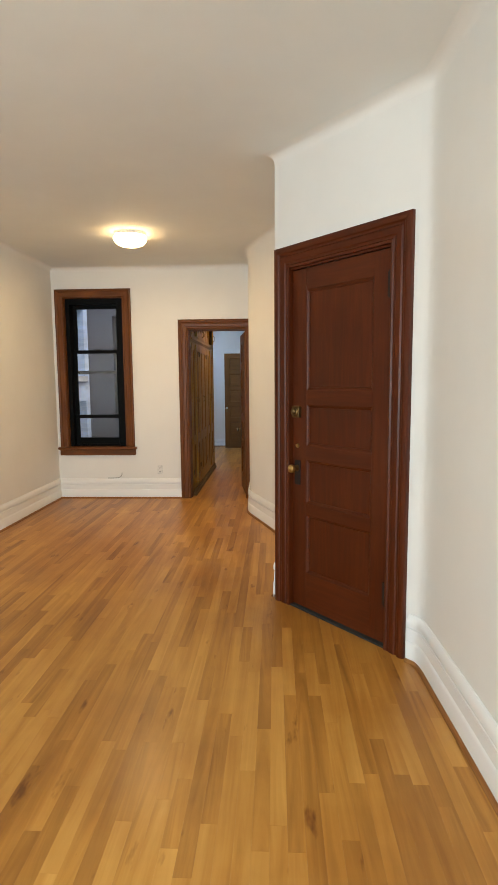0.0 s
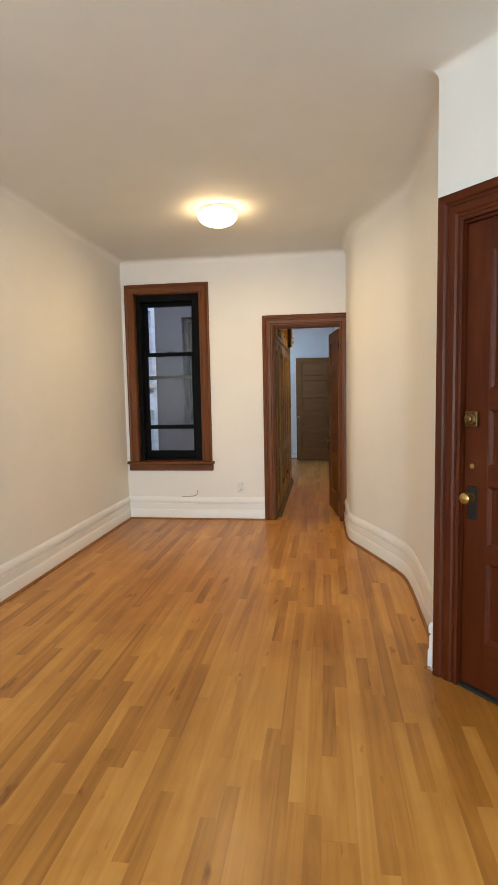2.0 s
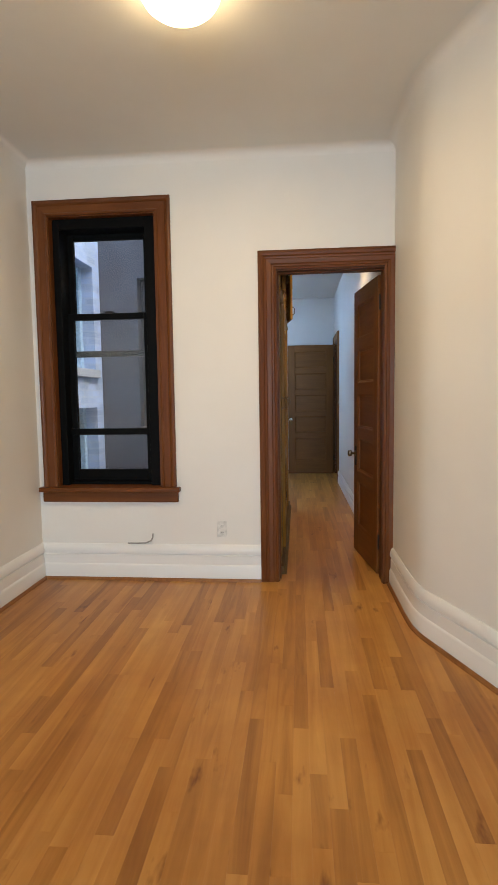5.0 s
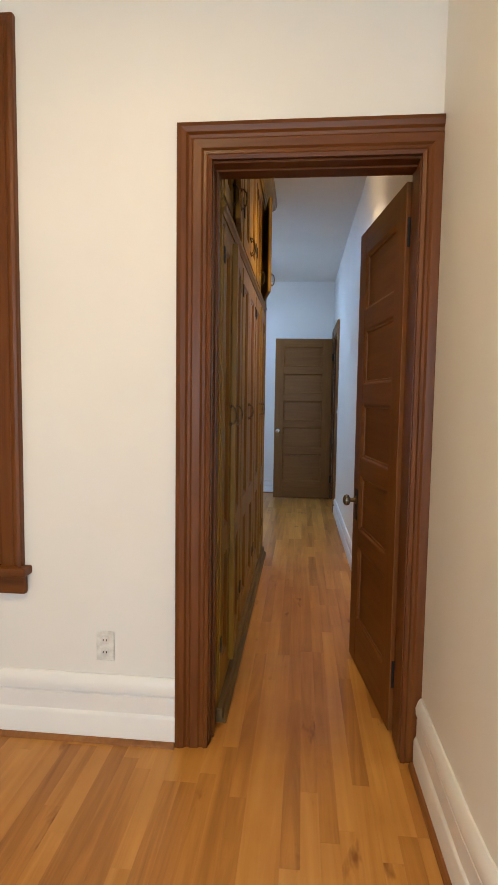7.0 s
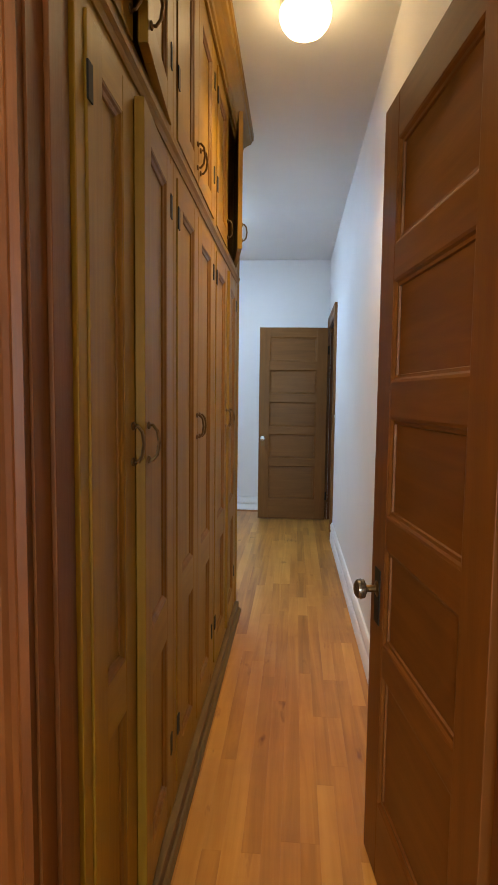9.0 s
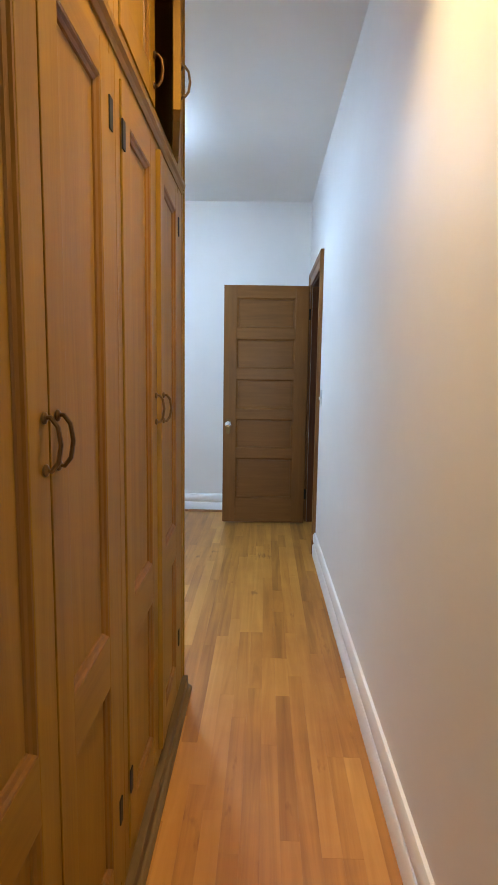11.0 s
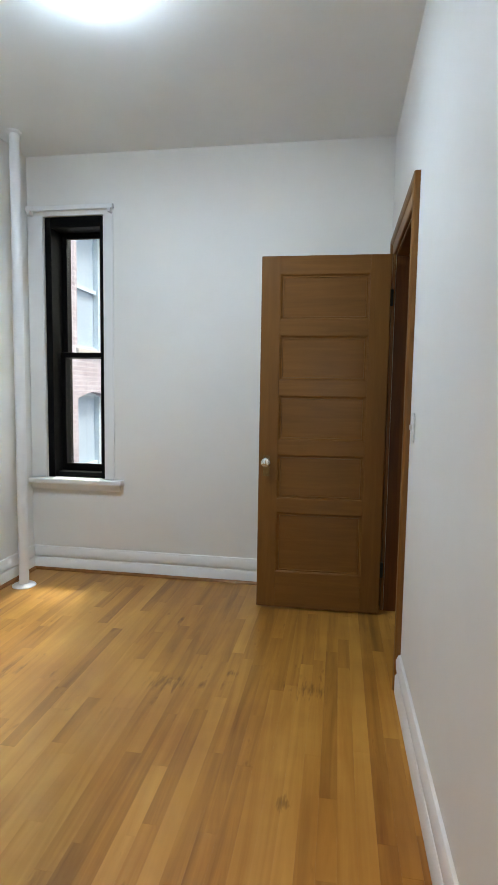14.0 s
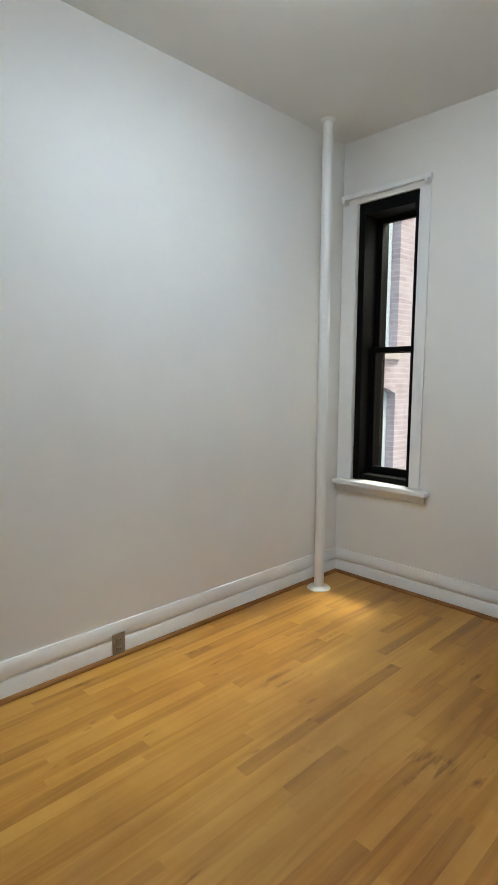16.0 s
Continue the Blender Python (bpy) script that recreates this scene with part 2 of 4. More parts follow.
GOLD_DARK = wood("amber bead pine", (0.140, 0.056, 0.005), (0.195, 0.082, 0.008), (0.26, 0.115, 0.013), 2)
PLINTH = wood("dusty plinth wood", (0.10, 0.058, 0.018), (0.145, 0.085, 0.030), (0.20, 0.125, 0.050), 1, 0.6, 0.0)
CASE_BED = [wood("honey brown trim %d" % a, (0.13, 0.050, 0.012), (0.22, 0.090, 0.023), (0.31, 0.135, 0.038), a) for a in (0, 1, 2)]
BROWN = [wood("brown door wood %d" % a, (0.125, 0.046, 0.008), (0.165, 0.063, 0.011), (0.205, 0.083, 0.016), a, 0.45, 0.06) for a in (0, 1, 2)]
RUSSET = [wood("russet door wood %d" % a, (0.125, 0.038, 0.006), (0.165, 0.054, 0.009), (0.21, 0.074, 0.013), a, 0.45, 0.06) for a in (0, 1, 2)]
SHOE = wood("shoe moulding wood", (0.16, 0.06, 0.016), (0.26, 0.10, 0.028), (0.34, 0.15, 0.045), 1)
BLACK = plain("black window paint", (0.004, 0.004, 0.004), 0.5)
BLACK.node_tree.nodes["Principled BSDF"].inputs["Specular IOR Level"].default_value = 0.07
IRON = plain("dark iron", (0.010, 0.008, 0.006), 0.65, 0.2)
BRASS = plain("aged brass", (0.55, 0.38, 0.14), 0.3, 1.0)
BRONZE = plain("worn bronze", (0.20, 0.12, 0.05), 0.38, 1.0)
PLASTIC = plain("white plastic", (0.78, 0.77, 0.73), 0.35)
OUTLET_OLD = plain("tan outlet plastic", (0.30, 0.24, 0.17), 0.4)
CABLE = plain("greyed cable jacket", (0.42, 0.40, 0.37), 0.5)
SLOT = plain("dark slot", (0.02, 0.02, 0.02), 0.6)
GLASS = glass("window glass")
KNOB_GLASS = plain("silvered knob glass", (0.86, 0.88, 0.88), 0.12, 0.75)
KNOB_DARK = plain("smoky knob glass", (0.22, 0.18, 0.14), 0.16, 0.8)
METAL = plain("galvanised rod", (0.62, 0.62, 0.60), 0.35, 0.8)
LAMP_M = {k: (lamp_glass("lamp glass " + k, c, s[0]), c, s[1]) for k, c, s in (("living", LAMP_WARM, LAMP_LIVING), ("hall", LAMP_HALL_WARM, LAMP_HALL), ("bedroom", LAMP_COOL, LAMP_BED))}
# pale brick with the sky's blue light put into its colour
BRICK_SKYLIT = brick_surface("skylit pale brick", (0.47, 0.60, 0.82), (0.39, 0.49, 0.67), (0.47, 0.57, 0.73))
# dark blue-grey brick for the wall that ends the light well
BRICK_GREY = brick_surface("dark grey brick", (0.10, 0.113, 0.142), (0.083, 0.094, 0.117), (0.11, 0.124, 0.15))
# court brick, its colour cooled to offset the warm white balance
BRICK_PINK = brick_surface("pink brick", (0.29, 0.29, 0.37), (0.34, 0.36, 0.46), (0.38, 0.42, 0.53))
TEAL = plain("weathered teal paint", (0.40, 0.56, 0.70), 0.5)
STONE = paint("stone sill", (0.38, 0.41, 0.45), 0.8, 0.002, 0.2, 60)
# near-black frame and sill of the window in that end wall
DARK_FRAME = plain("dark window paint", (0.05, 0.055, 0.065), 0.6)
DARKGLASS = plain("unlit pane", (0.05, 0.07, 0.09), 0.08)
# solid pale blue pane, nothing modelled behind it
PALE_PANE = plain("pale blue pane", (0.30, 0.44, 0.60), 0.3)
CONCRETE = paint("shaft concrete", (0.25, 0.24, 0.23), 0.9, 0.003, 0.3, 40)


# ---- mesh helpers ----
def mesh_of(name, bm, material, smooth=False):
    me = bpy.data.meshes.new(name)
    bmesh.ops.recalc_face_normals(bm, faces=bm.faces)
    bm.to_mesh(me)
    bm.free()
    me.materials.append(material)
    if smooth:
        me.polygons.foreach_set("use_smooth", [True] * len(me.polygons))
        me.set_sharp_from_angle(angle=radians(32))
    return me


def part(name, bm, material, parent=None, label="", smooth=False):
    ob = new(name, mesh_of(name, bm, material, smooth))
    ob.parent = parent
    if label:
        ob["label"] = label
    return ob


def thing(name, m=None, label="", category="", group="", kind=""):
    ob = new(name)
    ob.empty_display_size = 0.1
    if m is not None:
        ob.matrix_world = m
    return tagged(ob, label, category, group, kind)


def box(bm, x0, x1, y0, y1, z0, z1, bevel=0.0):
    r = bmesh.ops.create_cube(bm, size=1.0)
    vs = r["verts"]
    bmesh.ops.scale(bm, verts=vs, vec=(abs(x1 - x0), abs(y1 - y0), abs(z1 - z0)))
    bmesh.ops.translate(bm, verts=vs, vec=((x0 + x1) / 2, (y0 + y1) / 2, (z0 + z1) / 2))
    if bevel:
        es = list({e for v in vs for e in v.link_edges})
        bmesh.ops.bevel(bm, geom=es, offset=bevel, segments=2, profile=0.5, affect="EDGES")
    return bm


def boxm(*a):
    return box(bmesh.new(), *a)


def sweep(path, profile, to3d, closed=False, only=None):
    """Carries a closed profile of (outward, up) along a 2D path with mitred corners."""
    bm = bmesh.new()
    P = [Vector(p) for p in path]
    rows = []
    n = len(P)
    for i, p in enumerate(P):
        a = (p - P[i - 1]).normalized() if i or closed else None
        b = (P[(i + 1) % n] - p).normalized() if i < n - 1 or closed else None
        a, b = a or b, b or a
        na, nb = Vector((-a.y, a.x)), Vector((-b.y, b.x))
        m = (na + nb).normalized()
        m = m / max(0.3, m.dot(na))
        rows.append([bm.verts.new(to3d(p + m * w, d)) for w, d in profile])
    k = len(profile)
    for i in range(n if closed else n - 1):
        if only is not None and i != only:
            continue
        r, q = rows[i], rows[(i + 1) % n]
        for j in range(k):
            bm.faces.new((r[j], r[(j + 1) % k], q[(j + 1) % k], q[j]))
    if only is not None:
        bm.faces.new(rows[only]), bm.faces.new(rows[only + 1])
        bmesh.ops.delete(bm, geom=[v for v in bm.verts if not v.link_faces], context="VERTS")
    elif not closed:
        bm.faces.new(rows[0]), bm.faces.new(rows[-1])
    return bm


def spin(profile, steps=32, axis="z"):
    """A turned shape from (radius, height) points."""
    bm = bmesh.new()
    rings = []
    for r, z in profile:
        ring = []
        for i in range(steps):
            a = 2 * math.pi * i / steps
            x, y = r * math.cos(a), r * math.sin(a)
            ring.append(bm.verts.new((x, y, z) if axis == "z" else (x, z, y)))
        rings.append(ring)
    for a, b in zip(rings, rings[1:]):
        for i in range(steps):
            bm.faces.new((a[i], a[(i + 1) % steps], b[(i + 1) % steps], b[i]))
    bm.faces.new(rings[0]), bm.faces.new(rings[-1])
    return bm


def tube(points, radius, steps=8):
    bm = bmesh.new()
    P = [Vector(p) for p in points]
    rings = []
    for i, p in enumerate(P):
        d = (P[min(i + 1, len(P) - 1)] - P[max(i - 1, 0)]).normalized()
        u = d.orthogonal().normalized() if i == 0 else (u - d * u.dot(d)).normalized()
        v = d.cross(u)
        rings.append([bm.verts.new(p + radius * (math.cos(a) * u + math.sin(a) * v)) for a in [2 * math.pi * k / steps for k in range(steps)]])
    for a, b in zip(rings, rings[1:]):
        for i in range(steps):
            bm.faces.new((a[i], a[(i + 1) % steps], b[(i + 1) % steps], b[i]))
    bm.faces.new(rings[0]), bm.faces.new(rings[-1])
    return bm


def flat_xy(p, d):
    return (p.x, p.y, d)


def upright(p, d):
    return (p.x, -d, p.y)


def frame_at(p, along):
    """Local x along a wall, y into it, z up."""
    a = Vector((along[0], along[1], 0)).normalized()
    m = Matrix((( a.x, -a.y, 0, p[0]), (a.y, a.x, 0, p[1]), (0, 0, 1, 0), (0, 0, 0, 1)))
    return m


def wall_run(bm, pts, t, z0, z1):
    """A wall along a line, its face on the line, its thickness to the left of the way."""
    s = sweep(pts, [(0, z0), (t, z0), (t, z1), (0, z1)], flat_xy)
    me = bpy.data.meshes.new("tmp")
    s.to_mesh(me)
    s.free()
    bm.from_mesh(me)
    bpy.data.meshes.remove(me)


# ---- large structure ----
def walls():
    # north wall of the living room, with window and doorway
    bm = bmesh.new()
    w0, w1, wz0, wz1 = -1.43, -0.665, 0.62, 2.49
    d0, d1, dz = 0.11, 0.811, 2.08
    box(bm, XL - 0.2, w0, 0, 0.30, 0, H)
    box(bm, w0, w1, 0, 0.30, 0, wz0)
    box(bm, w0, w1, 0, 0.30, wz1, H)
    box(bm, w1, -0.47, 0, 0.30, 0, H)
    box(bm, -0.47, d0, 0, T1, 0, H)
    box(bm, d0, d1, 0, T1, dz, H)
    box(bm, d1, 1.4, 0, T1, 0, H)
    tagged(part("wall_north", bm, WALL), "off-white painted plaster wall with window and doorway", "wall", kind="structure")
    bm = bmesh.new()
    box(bm, XL - 0.2, XL, YB - 0.2, 0.0, 0, H)
    tagged(part("wall_west", bm, WALL), "plain off-white painted plaster wall", "wall", kind="structure")
    # curved and angled wall towards the entry door
    bm = bmesh.new()
    wall_run(bm, RIGHT, 0.14, 0, H)
    tagged(part("wall_east_curved", bm, WALL, smooth=True), "off-white plaster wall bending outwards in a soft curve", "wall", kind="structure")
    bm = bmesh.new()
    wall_run(bm, RIGHT2, 0.14, 0, H)
    tagged(part("wall_east_front", bm, WALL, smooth=True), "off-white plaster wall beside the entry door", "wall", kind="structure")
    # entry door wall, local frame
    bm = bmesh.new()
    L = (EB - EA).length
    box(bm, 0.0, 0.135, 0, 0.14, 0, H)
    box(bm, 0.915, L, 0, 0.14, 0, H)
    box(bm, 0.135, 0.915, 0, 0.14, 2.13, H)
    ob = tagged(part("wall_entry", bm, WALL), "angled off-white plaster wall around the entry door", "wall", kind="structure")
    ob.matrix_world = frame_at(EA, EB - EA)
    # front wall behind the walk, with two windows
    bm = bmesh.new()
    for a, b in ((XL, -1.2), (-0.3, 0.5), (1.4, XR)):
        box(bm, a, b, YB - 0.25, YB, 0, H)
    for a, b in ((-1.2, -0.3), (0.5, 1.4)):
        box(bm, a, b, YB - 0.25, YB, 0, 0.6)
        box(bm, a, b, YB - 0.25, YB, 2.4, H)
    tagged(part("wall_south", bm, WALL), "off-white front wall with two window openings", "wall", kind="structure")
    # hall and bedroom side wall with a door opening
    bm = bmesh.new()
    box(bm, XH, XH + 0.12, T1, 4.39, 0, H)
    box(bm, XH, XH + 0.12, 5.20, BY, 0, H)
    box(bm, XH, XH + 0.12, 4.39, 5.20, 2.06, H)
    for v in bm.verts:                      # the wall runs a little out of parallel
        if v.co.y < 1.0:
            v.co.x += SLANT
    tagged(part("wall_hall", bm, WALL), "long white painted wall of hall and bedroom", "wall", kind="structure")
    bm = bmesh.new()
    box(bm, BL - 0.2, BL, BN - 0.14, BY, 0, H)
    tagged(part("wall_bedroom_side", bm, WALL), "blank white painted bedroom wall", "wall", kind="structure")
    bm = bmesh.new()
    a, b, z0, z1 = -1.475, -1.045, 0.66, 2.44
    box(bm, BL - 0.2, a, BY, BY + 0.32, 0, H)
    box(bm, b, XH + 0.12, BY, BY + 0.32, 0, H)
    box(bm, a, b, BY, BY + 0.32, 0, z0)
    box(bm, a, b, BY, BY + 0.32, z1, H)
    tagged(part("wall_bedroom_window", bm, WALL), "white bedroom wall with a tall narrow window", "wall", kind="structure")
    bm = bmesh.new()
    box(bm, BL, -0.50, BN - 0.14, BN, 0, H)
    box(bm, -0.62, -0.50, 0.30, BN - 0.14, 0, H)
    tagged(part("wall_bedroom_near", bm, WALL), "white partition behind the built-in cabinets", "wall", kind="structure")
    # dark room past the bedroom's side door
    bm = bmesh.new()
    box(bm, 2.2, 2.3, 3.6, 5.9, 0, H)
    box(bm, XH + 0.12, 2.2, 3.5, 3.6, 0, H)
    box(bm, XH + 0.12, 2.2, 5.82, 5.92, 0, H)
    tagged(part("wall_side_room", bm, WALL), "plain walls of the unlit side room", "wall", kind="structure")
    bm = bmesh.new()
    box(bm, XL - 0.2, XR + 0.3, YB - 0.3, T1, H, H + 0.12)
    box(bm, XL - 0.2, -0.62, T1, 0.30, H, H + 0.12)
    tagged(part("ceiling_living", bm, CEIL), "matt off-white plaster ceiling", "ceiling", kind="structure")
    bm = bmesh.new()
    box(bm, -0.62, 2.3, T1, BN - 0.14, H, H + 0.12)
    box(bm, BL - 0.2, 2.3, BN - 0.14, 5.95, H, H + 0.12)
    tagged(part("ceiling_bedroom", bm, CEIL), "matt white plaster ceiling of hall and bedroom", "ceiling", kind="structure")
    bm = bmesh.new()
    box(bm, XL - 0.2, XR + 0.3, YB - 0.3, 0.14, -0.12, -0.018)
    box(bm, -0.62, 2.3, 0.14, 5.9, -0.12, -0.018)
    box(bm, BL - 0.2, -0.62, BN - 0.14, 5.82, -0.12, -0.018)
    tagged(part("subfloor", bm, CONCRETE), "subfloor under the boards", "floor", kind="structure")


def cove(name, path, r=0.03):
    prof = [(0, H), (-r, H)] + [(-r + r * math.sin(a), H - r + r * math.cos(a)) for a in [math.pi / 2 * k / 6 for k in range(1, 6)]] + [(0, H - r)]
    ob = part(name, sweep(path, prof, flat_xy), WALL, smooth=True)
    tagged(ob, "soft plaster cove between wall and ceiling", "trim", kind="structure")


BASE_LIVING = [(0, 0.0), (-0.024, 0.0), (-0.024, 0.098), (-0.020, 0.108), (-0.016, 0.112), (-0.016, 0.176), (-0.008, 0.180), (-0.008, 0.188),
               (-0.020, 0.192), (-0.022, 0.215), (-0.014, 0.240), (-0.006, 0.250), (0, 0.250)]
BASE_BED = [(0, 0.0), (-0.022, 0.0), (-0.022, 0.074), (-0.016, 0.084), (-0.008, 0.088), (-0.008, 0.100), (-0.018, 0.104), (-0.020, 0.144), (-0.010, 0.166), (0, 0.168)]
SHOE_P = [(-0.002, 0.0), (-0.040, 0.0), (-0.038, 0.008), (-0.032, 0.015), (-0.024, 0.018), (-0.002, 0.018)]


def baseboard(path, prof, shoe=True):
    ob = part("baseboard", sweep(path, prof, flat_xy), TRIM, smooth=True)
    tagged(ob, "white gloss painted moulded wooden baseboard", "baseboard", kind="structure")
    if shoe:
        s = part("shoe_moulding", sweep(path, SHOE_P, flat_xy), SHOE, ob, "thin brown wooden shoe strip")
    return ob


CASING_W = 0.115


def casing_profile(w, d=0.03):
    """Moulded casing: (outward from the opening, proud of the wall)."""
    return [(0, 0.0), (0, 0.016), (0.10 * w, 0.020), (0.16 * w, 0.014), (0.24 * w, 0.014), (0.30 * w, 0.020), (0.52 * w, 0.022), (0.58 * w, 0.016),
            (0.66 * w, 0.018), (0.72 * w, d - 0.004), (0.86 * w, d), (0.97 * w, d - 0.003), (w, d - 0.01), (w, 0.0)]


def plain_casing(w, d=0.028):
    """Broad flat casing with a stepped outer bead."""
    return [(0, 0.0), (0, 0.012), (0.05 * w, 0.016), (0.14 * w, 0.017), (0.17 * w, 0.013), (0.62 * w, 0.015), (0.66 * w, 0.020), (0.74 * w, d - 0.003), (0.86 * w, d),
            (0.97 * w, d - 0.003), (w, d - 0.010), (w, 0.0)]


def door_casing(parent, x0, x1, z1, prof, mats, label="", foot=0.0):
    """Both jambs and the head of a moulded casing, mitred, on the local wall face y = 0."""
    # way: up the left, over the head, down the right; outward is to the left of the way
    way = [(x0, foot), (x0, z1), (x1, z1), (x1, foot)]
    for k, m in enumerate((2, 0, 2)):
        part("casing", sweep(way, prof, upright, only=k), mats[m], parent, label)


def panel_door(parent, w, h, th, stile, panels, mats, name="leaf", proud=0.010, label="", panel_mat=None):
    """A framed leaf: local x 0..w, y 0..th, z 0..h; panels are (z0, z1) openings across the width."""
    leaf = part(name, boxm(0.002, stile, 0, th, 0, h, 0.002), mats[2], parent, label)
    part("stile", boxm(w - stile, w, 0, th, 0, h, 0.002), mats[2], leaf)
    zs = [0.0] + [z for p in sorted(panels) for z in p] + [h]
    for a, b in zip(zs[::2], zs[1::2]):
        part("rail", boxm(stile, w - stile, 0.0008, th - 0.0008, a, b), mats[0], leaf)
    for a, b in panels:
        part("panel", boxm(stile, w - stile, th / 2 - 0.005, th / 2 + 0.005, a, b), panel_mat or mats[0], leaf)
        m = 0.020
        for y0, s in ((0.0, 1), (th, -1)):
            prof = [(0, 0.001), (0, th / 2 - 0.005), (m, th / 2 - 0.005), (m * 0.9, th / 2 - 0.010), (m * 0.55, 0.008), (m * 0.3, 0.003)]

            def to3(p, d, y0=y0, s=s):
                return (p.x, y0 + s * d, p.y)
            part("bead", sweep([(stile, a), (w - stile, a), (w - stile, b), (stile, b)], prof, to3, True), mats[0], leaf)
    return leaf


def butt_hinge(parent, x, y, z, h=0.09):
    bm = bmesh.new()
    box(bm, x - 0.016, x + 0.016, y - 0.003, y + 0.002, z - h / 2, z + h / 2, 0.0008)
    r = bmesh.ops.create_cone(bm, segments=10, radius1=0.006, radius2=0.006, depth=h + 0.012, cap_ends=True)
    bmesh.ops.translate(bm, verts=r["verts"], vec=(x, y - 0.005, z))
    return part("hinge", bm, IRON, parent, "dark iron butt hinge")


def door_knob(parent, x, y, z, material, side=-1, r=0.027, label=""):
    """A turned knob on its rose and stem; side -1 stands proud towards -y."""
    stem = [(0.021, 0.0), (0.021, 0.004), (0.010, 0.007), (0.009, 0.030), (0.015, 0.033), (0.015, 0.036)]
    head = [(0.013, 0.0335), (r * 0.93, 0.038), (r, 0.047), (r * 0.9, 0.057), (r * 0.55, 0.063), (0.002, 0.0645)]
    k = part("knob", spin([(a, side * b) for a, b in head], 20, "y"), material, parent, label, smooth=True)
    e = part("stem", spin([(a, side * b) for a, b in stem], 20, "y"), BRONZE, parent, smooth=True)
    k.location = e.location = (x, y, z)
    return k


FIVE = [(0.21, 0.57), (0.65, 0.91), (0.99, 1.25), (1.335, 1.59), (1.675, 1.93)]


def entry_door():
    d = thing("door_1", frame_at(EA, EB - EA), "closed dark red varnished wooden entry door with four panels in moulded casing", "door", kind="structure")
    door_casing(d, 0.150, 0.905, 2.125, casing_profile(0.13), MAHOG, "moulded dark red varnished casing")
    bm = bmesh.new()
    box(bm, 0.137, 0.152, 0.002, 0.13, 0, 2.113)
    box(bm, 0.903, 0.914, 0.002, 0.13, 0, 2.113)
    box(bm, 0.137, 0.914, 0.002, 0.13, 2.113, 2.128)
    part("jamb", bm, MAHOG[2], d)
    part("threshold", boxm(0.152, 0.903, -0.01, 0.13, 0, 0.012, 0.003), SLOT, d, "dark worn threshold")
    leaf = panel_door(d, 0.745, 2.090, 0.042, 0.118, [(0.225, 0.600), (0.670, 0.945), (1.030, 1.285), (1.370, 1.970)], MAHOG, panel_mat=MAHOG[2])
    for o in (leaf,):
        o.location = (0.155, 0.012, 0.018)
    butt_hinge(d, 0.893, 0.004, 1.93, 0.125)
    butt_hinge(d, 0.893, 0.004, 0.30, 0.125)
    # rim lock plate, small cylinder, knob with back plate
    bm = boxm(0.168, 0.232, -0.012, 0.014, 1.222, 1.292, 0.004)
    lock = part("deadbolt", bm, BRONZE, d, "square worn bronze deadbolt plate")
    k = part("cylinder", spin([(0.029, 0.0), (0.029, -0.006), (0.024, -0.011), (0.017, -0.012), (0.017, -0.020), (0.012, -0.024), (0.002, -0.024)], 24, "y"), BRONZE, lock)
    k.location = (0.20, -0.012, 1.258)
    k = part("keyhole_cover", spin([(0.013, 0.0), (0.012, -0.008), (0.002, -0.010)], 16, "y"), BRASS, d)
    k.location = (0.200, 0.012, 1.045)
    part("knob_plate", boxm(0.178, 0.226, 0.005, 0.014, 0.80, 0.955, 0.004), IRON, d, "tall dark iron knob plate")
    door_knob(d, 0.202, 0.005, 0.905, BRASS, -1, 0.027, "round polished brass knob")


def hall_doorway():
    d = thing("door_2", frame_at((0, 0), (1, 0)), "open brown five-panel wooden door in a moulded varnished casing", "door", kind="structure")
    door_casing(d, 0.115, 0.806, 2.075, casing_profile(0.120), CASE, "moulded brown varnished casing")
    # lining with a thin stop
    bm = bmesh.new()
    box(bm, 0.109, 0.119, 0.002, T1 - 0.002, 0, 2.068)
    box(bm, 0.803, 0.812, 0.002, T1 - 0.002, 0, 2.068)
    box(bm, 0.109, 0.812, 0.002, T1 - 0.002, 2.068, 2.079)
    part("jamb", bm, CASE[2], d)
    part("stop", boxm(0.119, 0.128, 0.050, 0.095, 0, 2.060, 0.002), CASE[2], d)
    part("stop", boxm(0.119, 0.803, 0.050, 0.095, 2.060, 2.068, 0.002), CASE[0], d)
    # leaf swung into the hall, close to its side wall
    th, w = 0.038, 0.662
    hinge, tip = Vector((0.788, 0.150)), Vector((0.697, 0.800))
    leaf = panel_door(d, w, 2.04, th, 0.112, FIVE, RUSSET, label="brown five-panel door leaf standing open")
    leaf.matrix_local = frame_at(hinge, tip - hinge) @ pose(0, -th, 0.012)
    door_knob(leaf, w - 0.062, th, 0.785, KNOB_DARK, 1, 0.027, "smoky glass door knob")
    door_knob(leaf, w - 0.062, 0.0, 0.785, KNOB_DARK, -1, 0.027)
    part("knob_plate", boxm(w - 0.085, w - 0.039, th - 0.0005, th + 0.0025, 0.69, 0.84, 0.001), IRON, leaf)
    for z in (1.865, 0.225):
        h = part("hinge", boxm(-0.003, 0.002, -0.001, th - 0.006, z - 0.052, z + 0.052, 0.001), IRON, leaf, "dark iron butt hinge")
        k = part("knuckle", spin([(0.007, -0.058), (0.007, 0.058)], 12), IRON, h, smooth=True)
        k.location = (-0.006, -0.004, z)


